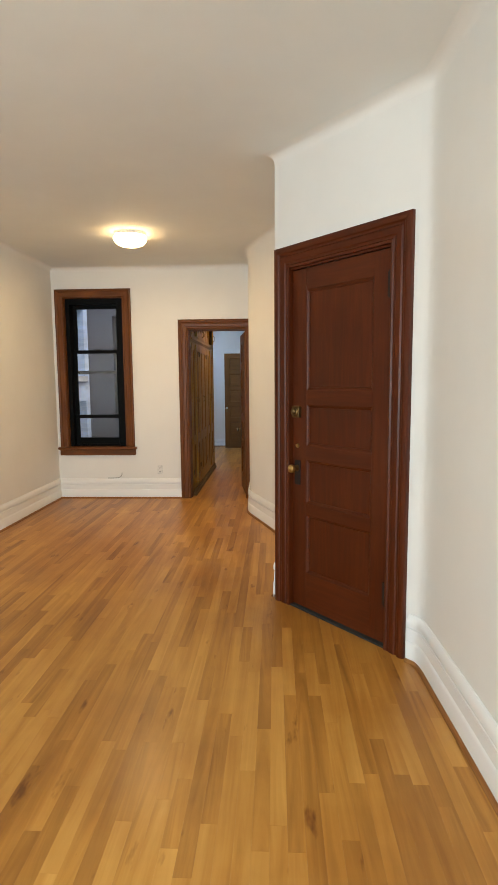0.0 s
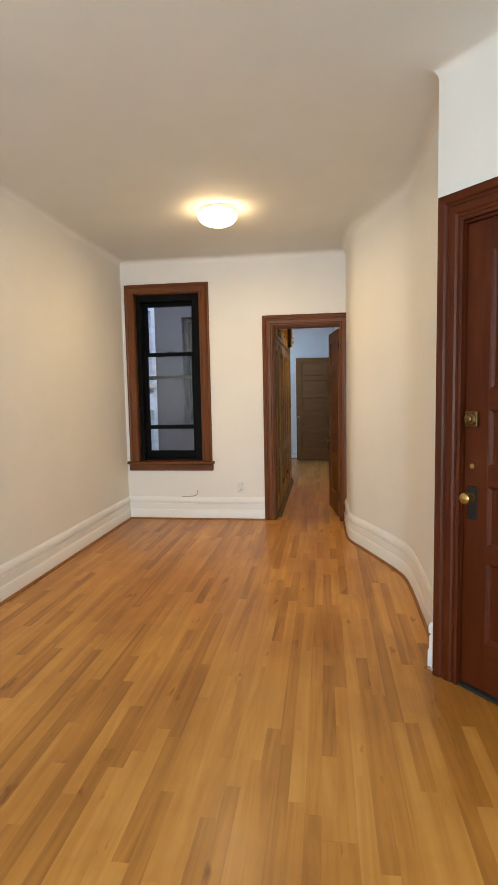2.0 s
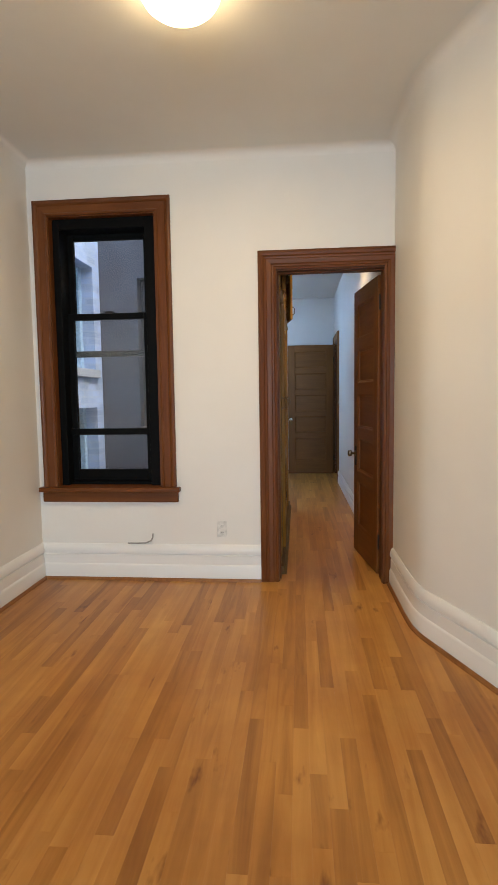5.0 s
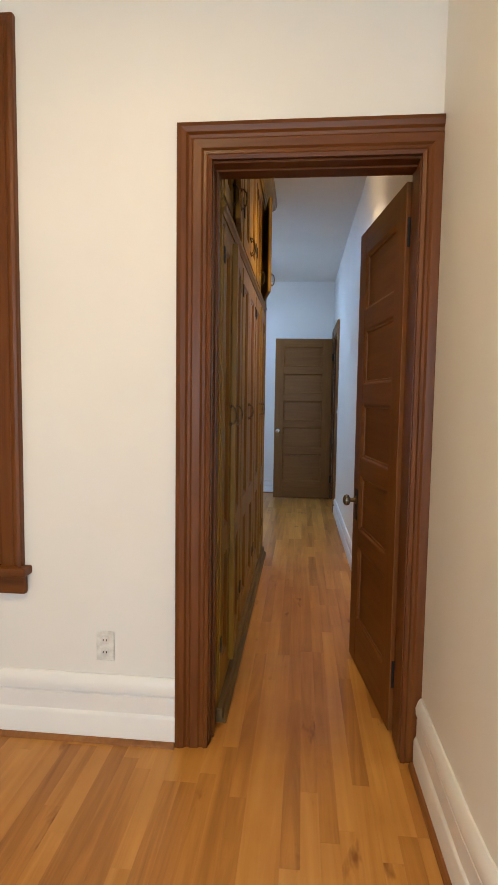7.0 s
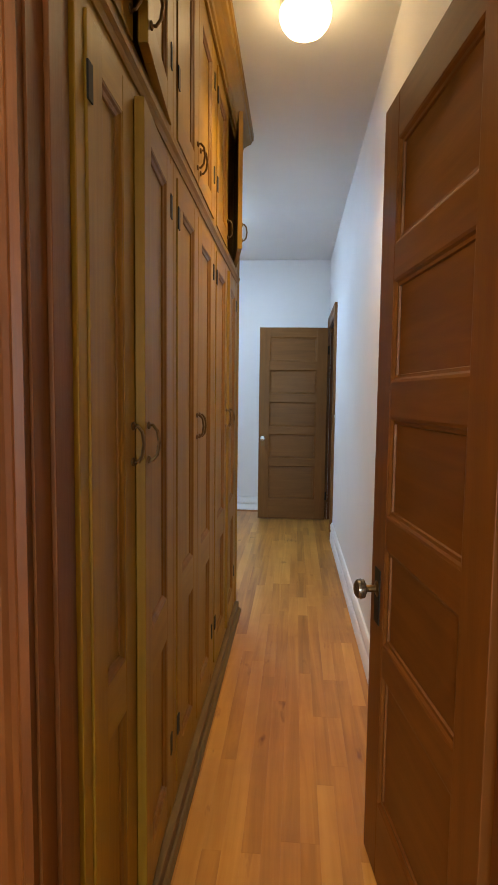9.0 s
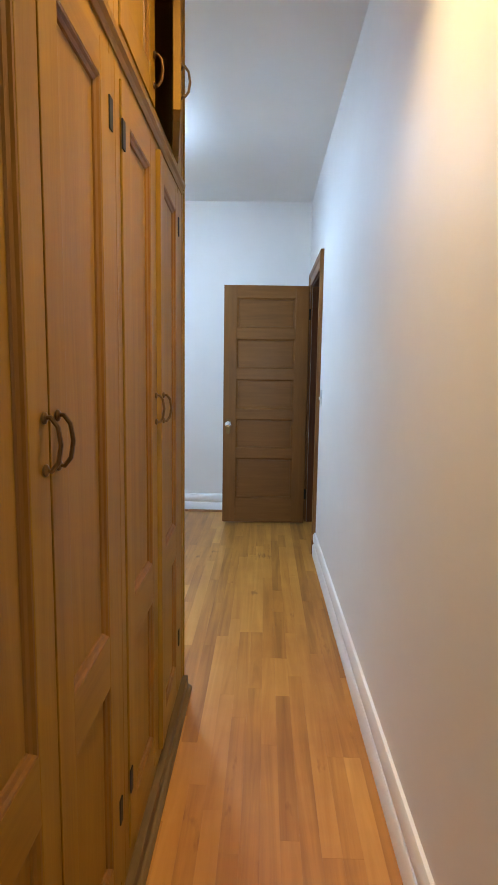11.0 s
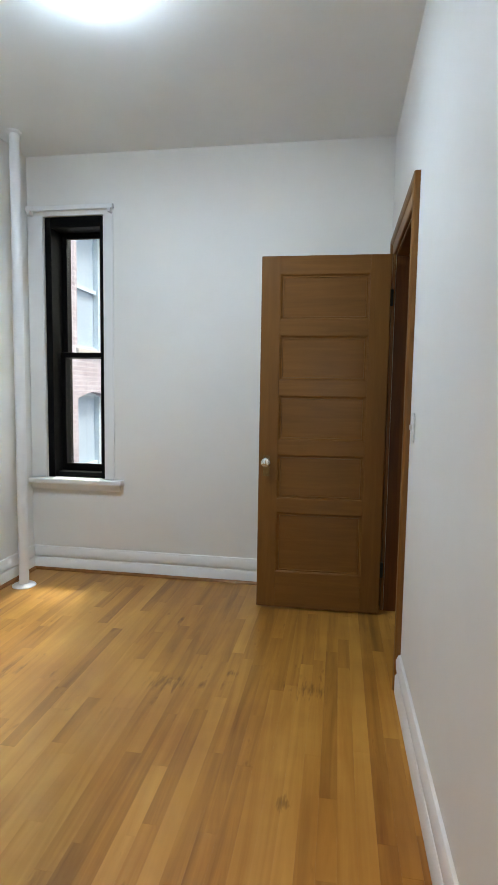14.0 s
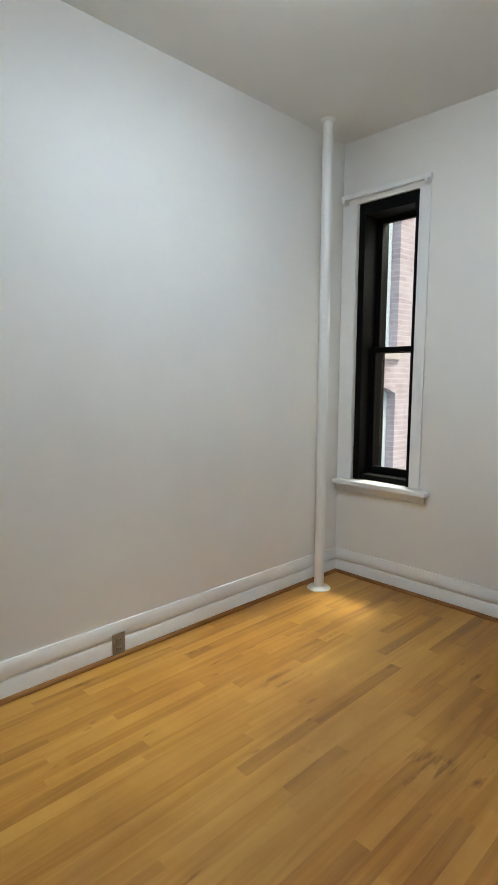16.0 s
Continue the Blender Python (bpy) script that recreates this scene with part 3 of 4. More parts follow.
def bedroom_door():
    # casing on the side wall; local x runs back along the wall
    d = thing("door_3", frame_at((XH, 5.11), (0, -1)), "open brown five-panel wooden door with glass knob", "door", kind="structure")
    door_casing(d, -0.085, 0.715, 2.06, plain_casing(0.105), CASE_BED, "plain moulded varnished casing")
    bm = bmesh.new()
    box(bm, -0.089, -0.079, 0.002, 0.118, 0, 2.048)
    box(bm, 0.708, 0.719, 0.002, 0.118, 0, 2.048)
    box(bm, -0.089, 0.719, 0.002, 0.118, 2.048, 2.059)
    part("jamb", bm, CASE[2], d)
    leaf = panel_door(d, 0.715, 2.03, 0.035, 0.110, FIVE, BROWN, label="brown five-panel door leaf standing open")
    hinge, tip = Vector((0.800, 5.105)), Vector((0.085, 5.092))
    leaf.matrix_world = Matrix.Identity(4)
    leaf.matrix_local = d.matrix_world.inverted() @ frame_at(tip, hinge - tip) @ pose(0, 0, 0.012)
    door_knob(leaf, 0.048, 0.0, 0.865, KNOB_GLASS, -1, 0.028, "clear cut-glass door knob")
    part("knob_plate", boxm(0.030, 0.066, -0.003, 0.001, 0.78, 0.90, 0.001), BRONZE, leaf)
    for z in (1.80, 0.25):
        part("hinge", boxm(0.712, 0.735, 0.028, 0.036, z - 0.045, z + 0.045, 0.001), IRON, leaf)


def sash(parent, x0, x1, z0, z1, y0, y1, w, bottom=None, top=None, name="sash"):
    bottom, top = bottom or w, top or w
    s = part(name, boxm(x0, x0 + w, y0, y1, z0, z1, 0.003), BLACK, parent, "black painted sash")
    part("stile", boxm(x1 - w, x1, y0, y1, z0, z1, 0.003), BLACK, s)
    part("rail", boxm(x0 + w, x1 - w, y0, y1, z0, z0 + bottom, 0.003), BLACK, s)
    part("rail", boxm(x0 + w, x1 - w, y0, y1, z1 - top, z1, 0.003), BLACK, s)
    g = part("pane", boxm(x0 + w - 0.004, x1 - w + 0.004, (y0 + y1) / 2 - 0.002, (y0 + y1) / 2 + 0.002, z0 + bottom - 0.004, z1 - top + 0.004), GLASS, s)
    g.visible_shadow = False
    return s


def living_window():
    d = thing("window_1", None, "tall double-hung window with black sashes in brown varnished casing", "window", kind="structure")
    door_casing(d, -1.412, -0.675, 2.475, plain_casing(0.098), CASE, "broad brown varnished casing", 0.65)
    bm = bmesh.new()
    box(bm, -1.535, -0.55, -0.055, 0.10, 0.618, 0.650, 0.006)
    box(bm, -1.52, -0.565, -0.026, 0.0, 0.545, 0.618, 0.008)
    part("window_sill", bm, CASE[0], d, "brown varnished stool and apron")
    # wooden inner lining, then black box frame
    bm = bmesh.new()
    box(bm, -1.428, -1.408, 0.002, 0.055, 0.65, 2.488)
    box(bm, -0.690, -0.667, 0.002, 0.055, 0.65, 2.488)
    box(bm, -1.428, -0.690, 0.002, 0.055, 2.468, 2.488)
    part("lining", bm, CASE[2], d)
    bm = bmesh.new()
    box(bm, -1.428, -1.36, 0.055, 0.28, 0.622, 2.488, 0.003)
    box(bm, -0.77, -0.667, 0.055, 0.28, 0.622, 2.488, 0.003)
    box(bm, -1.36, -0.77, 0.055, 0.28, 2.40, 2.488, 0.003)
    box(bm, -1.36, -0.77, 0.10, 0.28, 0.622, 0.672, 0.003)
    part("window_frame", bm, BLACK, d, "black painted window frame")
    sash(d, -1.37, -0.765, 1.812, 2.41, 0.185, 0.22, 0.050, 0.040)
    sash(d, -1.37, -0.765, 0.672, 1.850, 0.14, 0.175, 0.050, 0.080, 0.042)
    part("storm_rail", boxm(-1.36, -0.77, 0.235, 0.262, 1.555, 1.598, 0.003), plain("grey storm rail", (0.022, 0.026, 0.026), 0.6), d, "grey storm window rail behind the glass")
    part("guard_bar", boxm(-1.36, -0.77, 0.120, 0.138, 1.00, 1.045, 0.004), BLACK, d, "black horizontal bar")
    bm = boxm(-1.09, -1.03, 0.135, 0.18, 1.846, 1.864, 0.004)
    part("sash_lock", bm, IRON, d)
    bm = boxm(-0.86, -0.83, 0.15, 0.18, 1.846, 1.858, 0.003)
    part("sash_catch", bm, IRON, d)


def bedroom_window():
    d = thing("window_2", None, "tall narrow double-hung window with black frame and white sill", "window", kind="structure")
    x0, x1, z0, z1 = -1.473, -1.047, 0.662, 2.438
    bm = bmesh.new()
    y0, y1 = BY + 0.015, BY + 0.30
    box(bm, x0, x0 + 0.045, y0, y1, z0, z1, 0.003)
    box(bm, x1 - 0.030, x1, y0, y1, z0, z1, 0.003)
    box(bm, x0 + 0.045, x1 - 0.030, y0, y1, z1 - 0.07, z1, 0.003)
    box(bm, x0 + 0.045, x1 - 0.030, y0 + 0.03, y1, z0, z0 + 0.035, 0.003)
    part("window_frame", bm, BLACK, d, "black painted window frame")
    sash(d, x0 + 0.045, x1 - 0.030, 1.50, z1 - 0.07, y0 + 0.15, y0 + 0.18, 0.034)
    sash(d, x0 + 0.045, x1 - 0.030, z0 + 0.035, 1.54, y0 + 0.11, y0 + 0.14, 0.034, 0.05)
    bm = bmesh.new()
    box(bm, BL + 0.002, -0.905, BY - 0.06, BY + 0.044, 0.626, 0.661, 0.008)
    box(bm, BL + 0.002, -0.93, BY - 0.022, BY - 0.001, 0.580, 0.626, 0.006)
    part("window_sill", bm, TRIM, d, "white painted sill and apron")
    # flat white surround and head strip
    bm = bmesh.new()
    box(bm, x1 + 0.004, x1 + 0.075, BY - 0.010, BY - 0.001, 0.662, 2.44, 0.003)
    box(bm, BL + 0.004, x0 - 0.004, BY - 0.010, BY - 0.001, 0.662, 2.44, 0.003)
    part("surround", bm, TRIM, d)
    bm = bmesh.new()
    box(bm, BL + 0.004, -0.965, BY - 0.034, BY - 0.001, 2.470, 2.500, 0.004)
    part("head_strip", bm, TRIM, d, "narrow white head strip")


def curtain_brackets():
    for x in (-1.555, -0.985):
        b = thing("curtain_bracket", None, "small white metal curtain rod bracket on the window head", "bracket", "curtain brackets over the bedroom window")
        bm = boxm(x - 0.012, x + 0.012, BY - 0.050, BY - 0.001, 2.442, 2.469, 0.003)
        part("hook", bm, PIPE_WHITE, b)


# ---- cabinets ----
def pull(parent, x, y, z, out=-1):
    """A bow handle standing upright, 80 mm long, proud along local y."""
    bm = tube([(0, 0.001 * out, 0.038), (0, 0.012 * out, 0.039), (0, 0.022 * out, 0.026), (0, 0.026 * out, 0.0), (0, 0.022 * out, -0.026), (0, 0.012 * out, -0.039), (0, 0.001 * out, -0.038)], 0.0038)
    for zz in (0.038, -0.038):
        r = bmesh.ops.create_uvsphere(bm, u_segments=10, v_segments=6, radius=0.0095)
        bmesh.ops.scale(bm, verts=r["verts"], vec=(1, 0.5, 1))
        bmesh.ops.translate(bm, verts=r["verts"], vec=(0, 0.003 * out, zz))
    h = part("handle", bm, BRONZE, parent, "bronze bow handle", smooth=True)
    h.location = (x, y, z)


def cab_door(parent, w, h, panels, swing, hinge_left, handle_z, hinge_zs):
    """A framed cabinet leaf in the face: local x along the face, y into the cabinet."""
    th, stile = 0.022, 0.072
    d = part("door", boxm(0.001, stile, 0, th, 0, h, 0.002), GOLD[2], parent, "golden pine framed door")
    part("stile", boxm(w - stile, w - 0.001, 0, th, 0, h, 0.002), GOLD[2], d)
    zs = [0.0] + [z for p in sorted(panels) for z in p] + [h]
    for a, b in zip(zs[::2], zs[1::2]):
        part("rail", boxm(stile, w - stile, 0.0006, th - 0.0006, a, b), GOLD[0], d)
    for a, b in panels:
        part("panel", boxm(stile - 0.002, w - stile + 0.002, 0.013, 0.019, a, b), GOLD[2], d)
        prof = [(0, 0.001), (0, 0.013), (0.017, 0.013), (0.015, 0.009), (0.008, 0.006), (0.004, 0.002)]
        part("bead", sweep([(stile, a), (w - stile, a), (w - stile, b), (stile, b)], prof, lambda p, dd: (p.x, dd, p.y), True), GOLD_DARK, d)
    hx = w - 0.024 if hinge_left else 0.024
    if handle_z is not None:
        pull(d, hx, 0.0, handle_z)
    for z in hinge_zs:
        x = 0.010 if hinge_left else w - 0.010
        part("hinge", boxm(x - 0.011, x + 0.011, -0.003, 0.001, z - 0.031, z + 0.031, 0.001), IRON, d, "small dark iron hinge")
    return d


# the cabinet face looks towards +x; local x runs along -y of the room, so that y points into the cabinet
def cabinet(y0, y1, gap, ajar=(0, 0), last=False, low_ajar=0):
    c = thing("built_in_cabinet", frame_at((CAB, y0), (0, 1)), "tall golden pine built-in cabinet with panelled doors", "cabinet", "built-in cabinets along the hall")
    w = y1 - y0
    dep = 0.58
    # local: x along the hall, y into the cabinet
    bm = bmesh.new()
    box(bm, 0, 0.018, 0.03, dep, 0.06, 2.72)
    box(bm, w - 0.018, w, 0.03, dep, 0.06, 2.72)
    box(bm, 0.018, w - 0.018, dep - 0.012, dep, 0.06, 2.72)
    for z in (0.08, 1.96, 2.70):
        box(bm, 0.018, w - 0.018, 0.03, dep - 0.012, z, z + 0.018)
    part("body", bm, GOLD[2], c, "golden pine carcass")
    s0, s1 = 0.038, (0.095 if last else 0.038)
    part("face_stile", boxm(0, s0, 0.004, 0.03, 0.06, 2.72, 0.002), GOLD[2], c)
    part("face_stile", boxm(w - s1, w, 0.004, 0.03, 0.06, 2.72, 0.002), GOLD[2], c)
    for a, b in ((0.06, 0.112), (1.925, 2.035), (2.675, 2.72)):
        part("face_rail", boxm(s0, w - s1, 0.005, 0.03, a, b), GOLD[0], c)
    # moulded middle rail
    prof = [(0, 0.0), (0, 0.004), (0.010, 0.010), (0.016, 0.006), (0.024, 0.014), (0.034, 0.016), (0.040, 0.006), (0.052, 0.004), (0.052, 0.0)]
    bm = sweep([(0.0, 0.0), (w, 0.0)], prof, lambda p, d: (p.x, 0.005 - d, 1.955 + p.y))
    part("moulding", bm, GOLD[0], c)
    g = gap - y0
    lows = [(0.095, 0.530), (0.642, 1.745)]
    for k, (a, b) in enumerate(((s0, g), (g, w - s1))):
        d = cab_door(c, b - a - 0.003, 1.815, lows, 0, k == 0, 1.093, (0.185, 1.705))
        if low_ajar and k == 1:
            d.matrix_local = pose(b - 0.0015, 0, 0.111) @ pose(0, 0, 0, 0, 0, low_ajar) @ pose(-(b - a - 0.003), 0, 0)
        else:
            d.location = (a + 0.0015, 0.0, 0.111)
        ang = ajar[k]
        d = cab_door(c, b - a - 0.003, 0.645, [(0.075, 0.570)], 0, k == 0, 0.085, (0.17, 0.53))
        if ang:
            if k == 0:
                d.matrix_local = pose(a + 0.0015, 0, 2.030) @ pose(0, 0, 0, 0, 0, -ang)
            else:
                d.matrix_local = pose(b - 0.0015, 0, 2.030) @ pose(0, 0, 0, 0, 0, ang) @ pose(-(b - a - 0.003), 0, 0)
        else:
            d.location = (a + 0.0015, 0.0, 2.030)
    return c


def cabinet_trim():
    y0, y1 = T1 + 0.003, 2.525
    p = thing("cabinet_plinth", None, "long wooden plinth under the built-in cabinets", "plinth")
    part("board", boxm(CAB - 0.56, CAB + 0.018, y0, y1 + 0.012, 0.0, 0.060, 0.004), PLINTH, p)
    part("shoe_strip", sweep([(CAB + 0.018, y0), (CAB + 0.018, y1 + 0.012)], [(0, 0), (-0.016, 0), (-0.014, 0.010), (-0.008, 0.018), (0, 0.02)], flat_xy), PLINTH, p)
    c = thing("crown_moulding", None, "long moulded golden pine crown on the built-in cabinets", "crown moulding")
    prof = [(0, 0.0), (-0.010, 0.0), (-0.012, 0.016), (-0.020, 0.020), (-0.024, 0.036), (-0.044, 0.060), (-0.062, 0.074), (-0.066, 0.092), (-0.074, 0.098), (-0.076, 0.128), (0, 0.128)]
    bm = sweep([(CAB - 0.003, y0), (CAB - 0.003, y1), (-0.44, y1)], prof, lambda p, d: (p.x, p.y, 2.70 + d))
    part("moulding", bm, GOLD[1], c)
    e = thing("cabinet_end_panel", None, "golden pine end panel of the built-in cabinets", "panel")
    part("corner_strip", boxm(CAB - 0.045, CAB + 0.004, 2.5215, 2.530, 0.062, 2.699, 0.003), GOLD[2], e)
    part("board", boxm(-0.44, CAB - 0.002, 2.503, 2.521, 0.062, 2.70, 0.003), GOLD[2], e)


# ---- lamps, pipes, small fittings ----
def ceiling_lamp(place, key, label, r=0.155, spread=180):
    l = thing("ceiling_light", pose(*place), label, "ceiling light")
    glow, color, watts = LAMP_M[key]
    part("base", spin([(r * 0.90, 0.0), (r * 0.95, -0.004), (r * 0.95, -0.030), (r * 0.90, -0.036), (0.01, -0.036)], 40), PLASTIC, l, "cream metal base ring", True)
    prof = [(r * 0.90, -0.034), (r * 0.985, -0.040), (r, -0.050), (r * 0.97, -0.066), (r * 0.89, -0.086), (r * 0.75, -0.104), (r * 0.53, -0.118), (r * 0.27, -0.126), (0.006, -0.128)]
    part("bowl", spin(prof, 48), glow, l, "glowing opal glass bowl", True)
    data = bpy.data.lights.new("bulb", "AREA")
    data.shape, data.size, data.energy, data.color = "DISK", r * 1.3, watts, color
    data.spread = radians(spread)
    bulb = new("bulb_" + key, data)
    bulb.matrix_world = pose(place[0], place[1], place[2] - 0.133)
    return l


def outlet(m, material, label):
    o = thing("wall_outlet", m, label, "outlet")
    part("plate", boxm(-0.034, 0.034, -0.006, -0.0005, 0, 0.112, 0.003), material, o)
    for z in (0.033, 0.079):
        f = part("socket", boxm(-0.016, 0.016, -0.009, -0.005, z - 0.014, z + 0.014, 0.003), material, o)
        for x in (-0.006, 0.006):
            part("slot", boxm(x - 0.0015, x + 0.0015, -0.0096, -0.008, z - 0.003, z + 0.006), SLOT, f)
    return o


def steam_pipe():
    p = thing("steam_riser", pose(-1.452, 5.146, 0), "white painted steam riser pipe with floor and ceiling collars", "pipe")
    part("pipe", spin([(0.031, 0.004), (0.031, H - 0.002)], 24), PIPE_WHITE, p, smooth=True)
    part("collar", spin([(0.075, 0.0), (0.075, 0.005), (0.066, 0.012), (0.036, 0.017), (0.0325, 0.018)], 28), PIPE_WHITE, p, "white floor collar", True)
    part("collar", spin([(0.0325, H - 0.018), (0.036, H - 0.016), (0.043, H - 0.010), (0.044, H - 0.001)], 28), PIPE_WHITE, p, "white ceiling collar", True)


def cable_stub():
    c = thing("cable_stub", None, "short white cable end sticking up behind the baseboard", "cable")
    part("cable", tube([(-0.93, -0.012, 0.256), (-0.86, -0.012, 0.256), (-0.80, -0.013, 0.260), (-0.765, -0.014, 0.275), (-0.752, -0.014, 0.300), (-0.750, -0.016, 0.325)], 0.005), CABLE, c, smooth=True)


def light_switch():
    s = thing("light_switch", frame_at((XH, 4.19), (0, -1)), "small white light switch plate beside the door casing", "switch")
    part("plate", boxm(-0.036, 0.036, -0.006, -0.0005, 1.09, 1.205, 0.003), PLASTIC, s)
    part("toggle", boxm(-0.005, 0.005, -0.016, -0.005, 1.138, 1.158, 0.002), PLASTIC, s)


# ---- outside, seen through the windows ----
def arch_fill(w, rise, depth, steps=8):
    """The brickwork between a segmental arch and the square head of its opening."""
    bm = bmesh.new()
    cols = []
    for k in range(steps + 1):
        x = -w / 2 + w * k / steps
        z = -rise * (2 * x / w) ** 2
        cols.append([bm.verts.new((x, y, v)) for y, v in ((0, z), (0, 0.002), (depth, 0.002), (depth, z))])
    for a, b in zip(cols, cols[1:]):
        for i in range(4):
            bm.faces.new((a[i], a[(i + 1) % 4], b[(i + 1) % 4], b[i]))
    bm.faces.new(cols[0]), bm.faces.new(cols[-1])
    return bm


def far_window(parent, w, h, panes_mat, m, arch=0.0, mullion=False, wall_mat=None, frame_mat=None):
    """Sash window deep in a brick face: local x along it, y into it, origin at the sill's middle."""
    f = part("window", boxm(-w / 2, w / 2, 0.20, 0.23, 0, h), panes_mat, parent)
    f.matrix_local = m
    bm = bmesh.new()
    for a, b in ((-w / 2, -w / 2 + 0.07), (w / 2 - 0.07, w / 2)):
        box(bm, a, b, 0.12, 0.20, 0, h, 0.006)
    for z, y in ((0, 0.135), (h / 2 - 0.03, 0.15), (h - 0.07, 0.135)):
        box(bm, -w / 2 + 0.07, w / 2 - 0.07, y, 0.198, z, z + 0.06, 0.005)
    part("frame", bm, frame_mat or TEAL, f)
    if mullion:
        part("mullion", boxm(-0.06, 0.06, 0.10, 0.199, 0.061, h - 0.071, 0.006), TEAL, f)
    part("sill", boxm(-w / 2 - 0.04, w / 2 + 0.04, -0.035, 0.11, -0.085, -0.001, 0.008), frame_mat or STONE, f)
    if arch:
        a = part("arch", arch_fill(w - 0.002, arch, 0.115), wall_mat, f)
        a.location = (0, 0, h)
    return f


def brick_face(name, m, x0, x1, z0, z1, openings, mat, label, panes, arch=0.0, mullion=False, frame_mat=None):
    """A brick wall of a neighbour house with its windows cut through: local x along it, y into it."""
    b = thing(name, m, label, "building")
    bm = bmesh.new()
    xs = sorted({x0, x1, *[v for o in openings for v in (o[0] - o[2] / 2, o[0] + o[2] / 2)]})
    zs = sorted({z0, z1, *[v for o in openings for v in (o[1], o[1] + o[3])]})
    for a, c in zip(xs, xs[1:]):
        for e, g in zip(zs, zs[1:]):
            if not any(abs((a + c) / 2 - o[0]) < o[2] / 2 and o[1] < (e + g) / 2 < o[1] + o[3] for o in openings):
                box(bm, a, c, 0, 0.3, e, g)
    part("wall", bm, mat, b)
    part("parapet", boxm(x0, x1, -0.06, 0.36, z1, z1 + 0.15), STONE, b)
    for o, pm in zip(openings, panes):
        far_window(b, o[2], o[3], pm, pose(o[0], 0, o[1]), arch if o[1] < 0.5 else 0.0, mullion, mat, frame_mat)
    return b


def outside():
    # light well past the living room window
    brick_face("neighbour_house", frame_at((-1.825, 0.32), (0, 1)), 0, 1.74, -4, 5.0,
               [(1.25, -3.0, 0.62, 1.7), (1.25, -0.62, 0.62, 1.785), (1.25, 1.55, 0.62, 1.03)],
               BRICK_SKYLIT, "skylit pale brick house wall with deep sash windows in the light well", [PALE_PANE] * 3, mullion=True)
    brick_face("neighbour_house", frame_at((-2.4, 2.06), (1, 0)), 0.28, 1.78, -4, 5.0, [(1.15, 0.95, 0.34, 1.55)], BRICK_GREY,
               "dark grey brick wall at the end of the light well", [DARKGLASS], frame_mat=DARK_FRAME)
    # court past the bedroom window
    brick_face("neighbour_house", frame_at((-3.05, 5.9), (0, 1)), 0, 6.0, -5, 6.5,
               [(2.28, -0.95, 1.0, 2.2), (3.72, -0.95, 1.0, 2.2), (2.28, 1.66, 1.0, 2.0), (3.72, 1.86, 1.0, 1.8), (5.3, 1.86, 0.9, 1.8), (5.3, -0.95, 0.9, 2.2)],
               BRICK_PINK, "pink brick house wall with pale sash windows across the court", [PALE_PANE] * 6, arch=0.10)
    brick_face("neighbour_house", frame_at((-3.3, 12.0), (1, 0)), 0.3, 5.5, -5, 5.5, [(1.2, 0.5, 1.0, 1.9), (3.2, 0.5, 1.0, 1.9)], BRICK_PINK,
               "brick house closing the far end of the court", [PALE_PANE] * 2)
    bm = boxm(-60, 60, -60, 60, -5.2, -5.0)
    tagged(part("ground", bm, CONCRETE), "grey concrete court ground", "ground", kind="structure")


# ---- build ----
walls()
cove("cove_north", [(XL, YB), (XL, 0.0), (0.87, 0.0)], 0.055)
cove("cove_east", RIGHT + RIGHT2, 0.06)
baseboard([(XL, YB), (XL, 0.0), (-0.004, 0.0)], BASE_LIVING)
baseboard([(0.87, -0.032)] + RIGHT[1:], BASE_LIVING)
baseboard(RIGHT2, BASE_LIVING)
entry_door()
hall_doorway()
bedroom_door()
living_window()
bedroom_window()
baseboard([(XH, 4.28), (XH + SLANT, T1)], BASE_BED, False)
baseboard([(BL, BN), (BL, BY), (XH, BY), (XH, 5.312)], BASE_BED)
cabinet(0.145, 0.83, 0.443, (0, 5), low_ajar=3.5)
cabinet(0.83, 1.60, 1.200)
cabinet(1.60, 2.50, 2.005, (0, 10), last=True, low_ajar=1.8)
cabinet_trim()
ceiling_lamp((-0.18, -1.47, H), "living", "round flush ceiling light with glowing opal glass bowl")
ceiling_lamp((0.485, 1.53, H), "hall", "small round flush hall ceiling light, lit", 0.102, 115)
ceiling_lamp((-0.44, 3.98, H), "bedroom", "round flush bedroom ceiling light, cold white", 0.13)
steam_pipe()
curtain_brackets()
outlet(frame_at((-0.27, 0.0), (1, 0)) @ pose(0, 0, 0.302), PLASTIC, "white wall outlet just above the baseboard")
outlet(frame_at((BL + 0.022, 3.76), (0, 1)) @ pose(0, 0, 0.008), OUTLET_OLD, "old tan outlet set in the baseboard")
cable_stub()
light_switch()
outside()


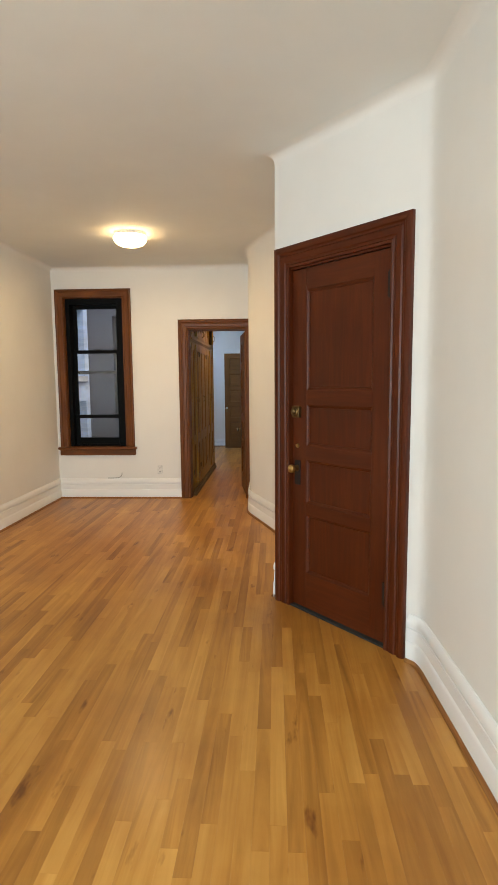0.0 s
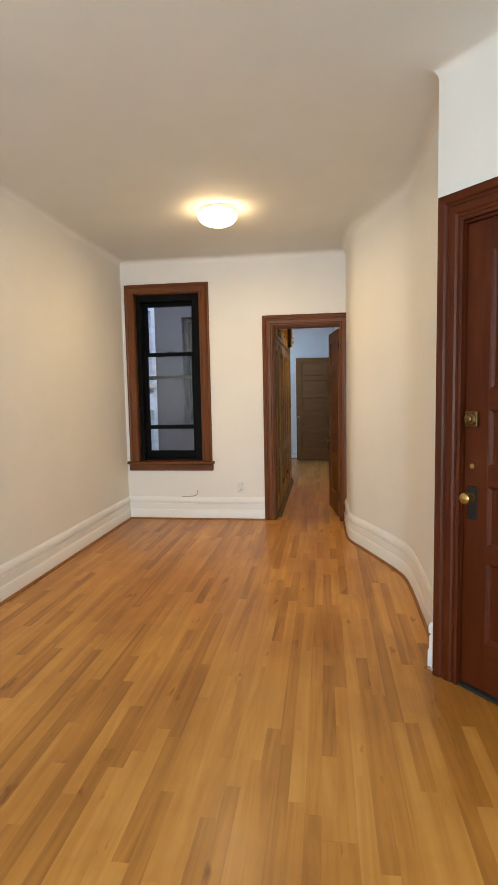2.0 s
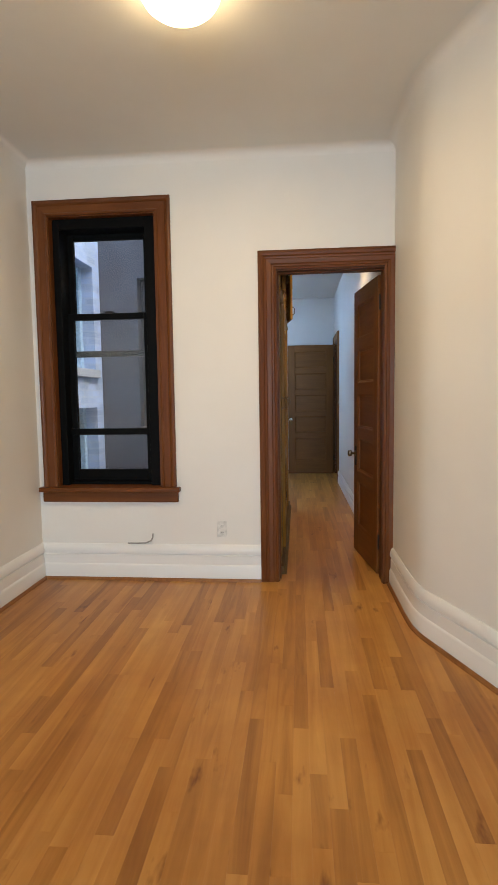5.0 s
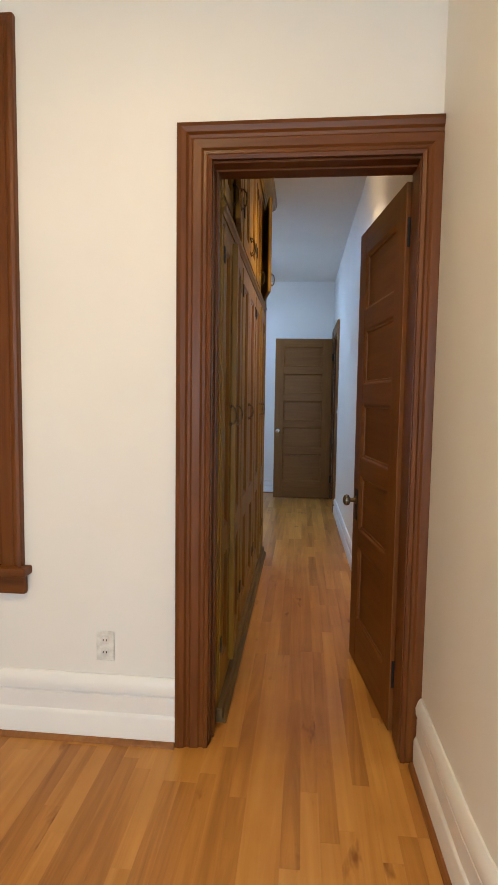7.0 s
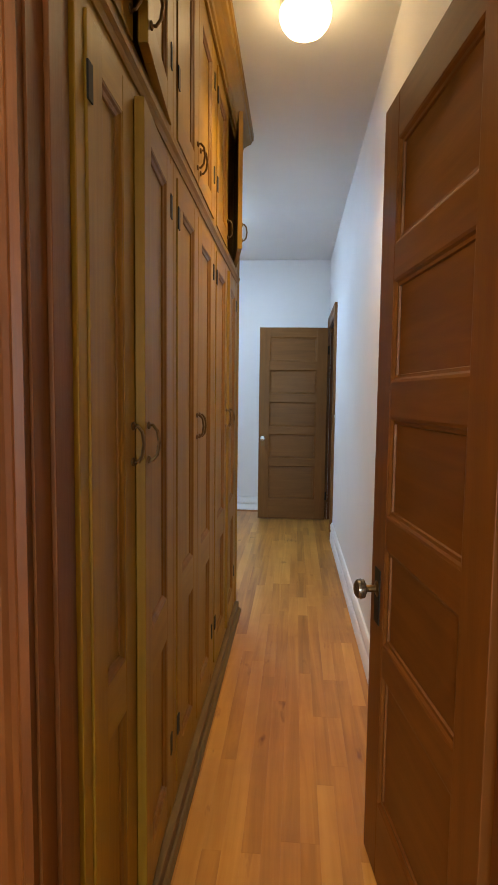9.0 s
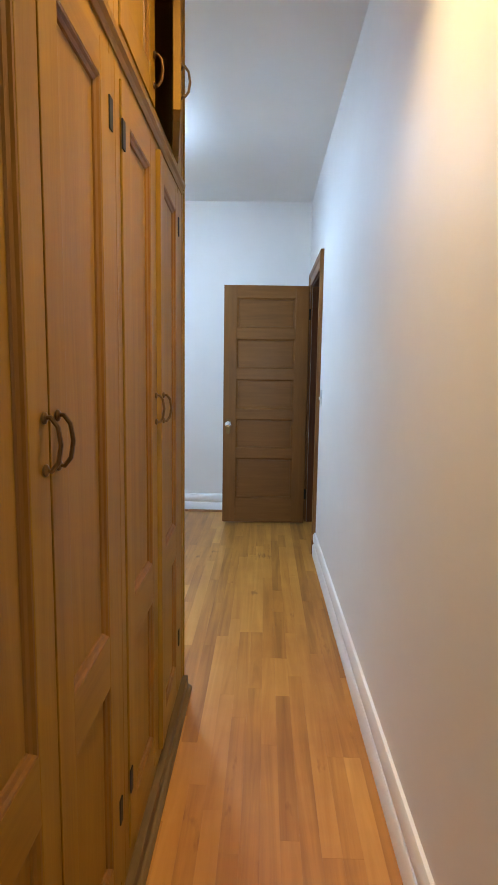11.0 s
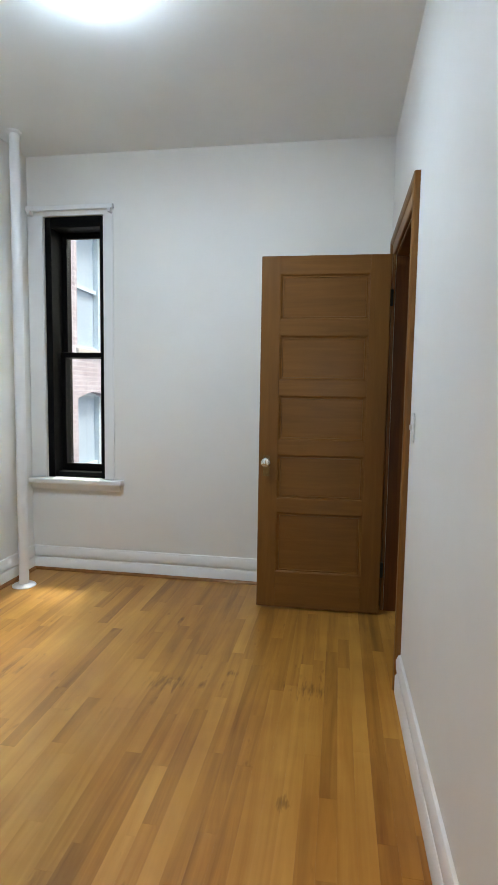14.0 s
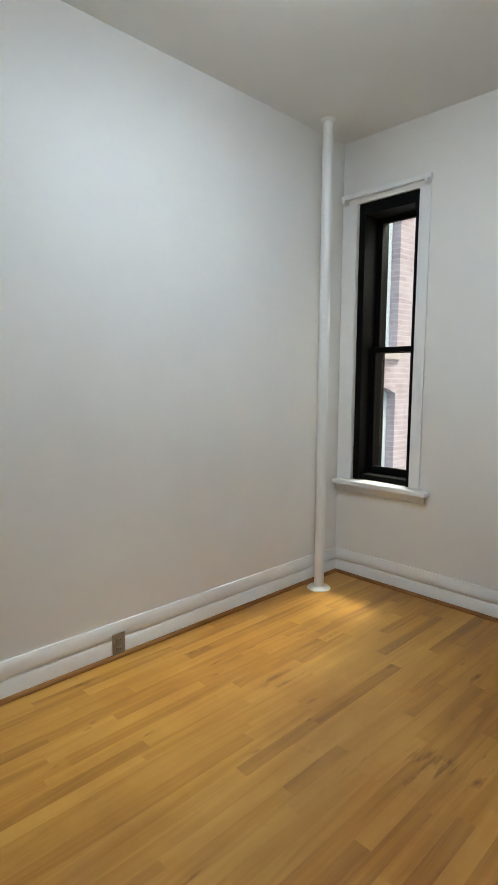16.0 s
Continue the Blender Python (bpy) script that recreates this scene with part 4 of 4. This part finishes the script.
# ---- floor boards, last ----
def floor_boards():
    rng = random.Random(7)
    W, G, TH = 0.057, 0.0001, 0.018
    root = thing("floor", None, "amber varnished oak strip floor, worn and mottled", "floor", kind="structure")
    cache = {}

    def board_mesh(n):
        if n not in cache:
            L = n * 0.05
            bm = bmesh.new()
            w, e = W / 2 - G / 2, 0.00012
            lo = [bm.verts.new((x, y, -TH)) for x, y in ((-w, 0.0001), (w, 0.0001), (w, L - 0.0001), (-w, L - 0.0001))]
            mid = [bm.verts.new((v.co.x, v.co.y, -e)) for v in lo]
            top = [bm.verts.new((v.co.x * (1 - e / w), v.co.y + (e if v.co.y < L / 2 else -e), 0)) for v in lo]
            for a, b in ((lo, mid), (mid, top)):
                for i in range(4):
                    bm.faces.new((a[i], a[(i + 1) % 4], b[(i + 1) % 4], b[i]))
            bm.faces.new(top)
            cache[n] = mesh_of("board", bm, FLOOR)
        return cache[n]

    verts, faces, count = [], [], 0
    i0, i1 = int(-1.65 / W) - 1, int(2.3 / W) + 1
    for i in range(i0, i1):
        x = (i + 0.5) * W
        spans = []
        if x < -0.62:
            spans = [(-184, 2), (47, 114)]
            if x < XL - 0.03:
                spans = spans[1:]
        elif x < XH + 0.10:
            spans = [(-184, 112)]
        else:
            spans = [(-184, 0 if x < 1.0 else -18)] if x < XR + 0.03 else []
            spans += [(72, 118)]
        for a, b in spans:
            y = a - rng.randrange(0, 14)
            while y < b:
                n = rng.choice((6, 8, 10, 12, 14, 17, 20, 24, 28))
                s, e = max(y, a), min(y + n, b)
                y += n
                if e - s < 1:
                    continue
                near = -0.35 < x < 0.85 and -90 < s < 82
                if near and count < 298:
                    ob = new("board", board_mesh(e - s))
                    ob.parent = root
                    ob.location = (x, s * 0.05, 0)
                    count += 1
                else:
                    me = board_mesh(e - s)
                    k = len(verts)
                    verts.extend((v.co.x + x, v.co.y + s * 0.05, v.co.z) for v in me.vertices)
                    faces.extend([tuple(j + k for j in p.vertices) for p in me.polygons])
    me = bpy.data.meshes.new("boards")
    me.from_pydata(verts, [], faces)
    me.materials.append(FLOOR)
    ob = new("boards", me)
    ob.parent = root
    ob["kind"] = "stuff"


floor_boards()
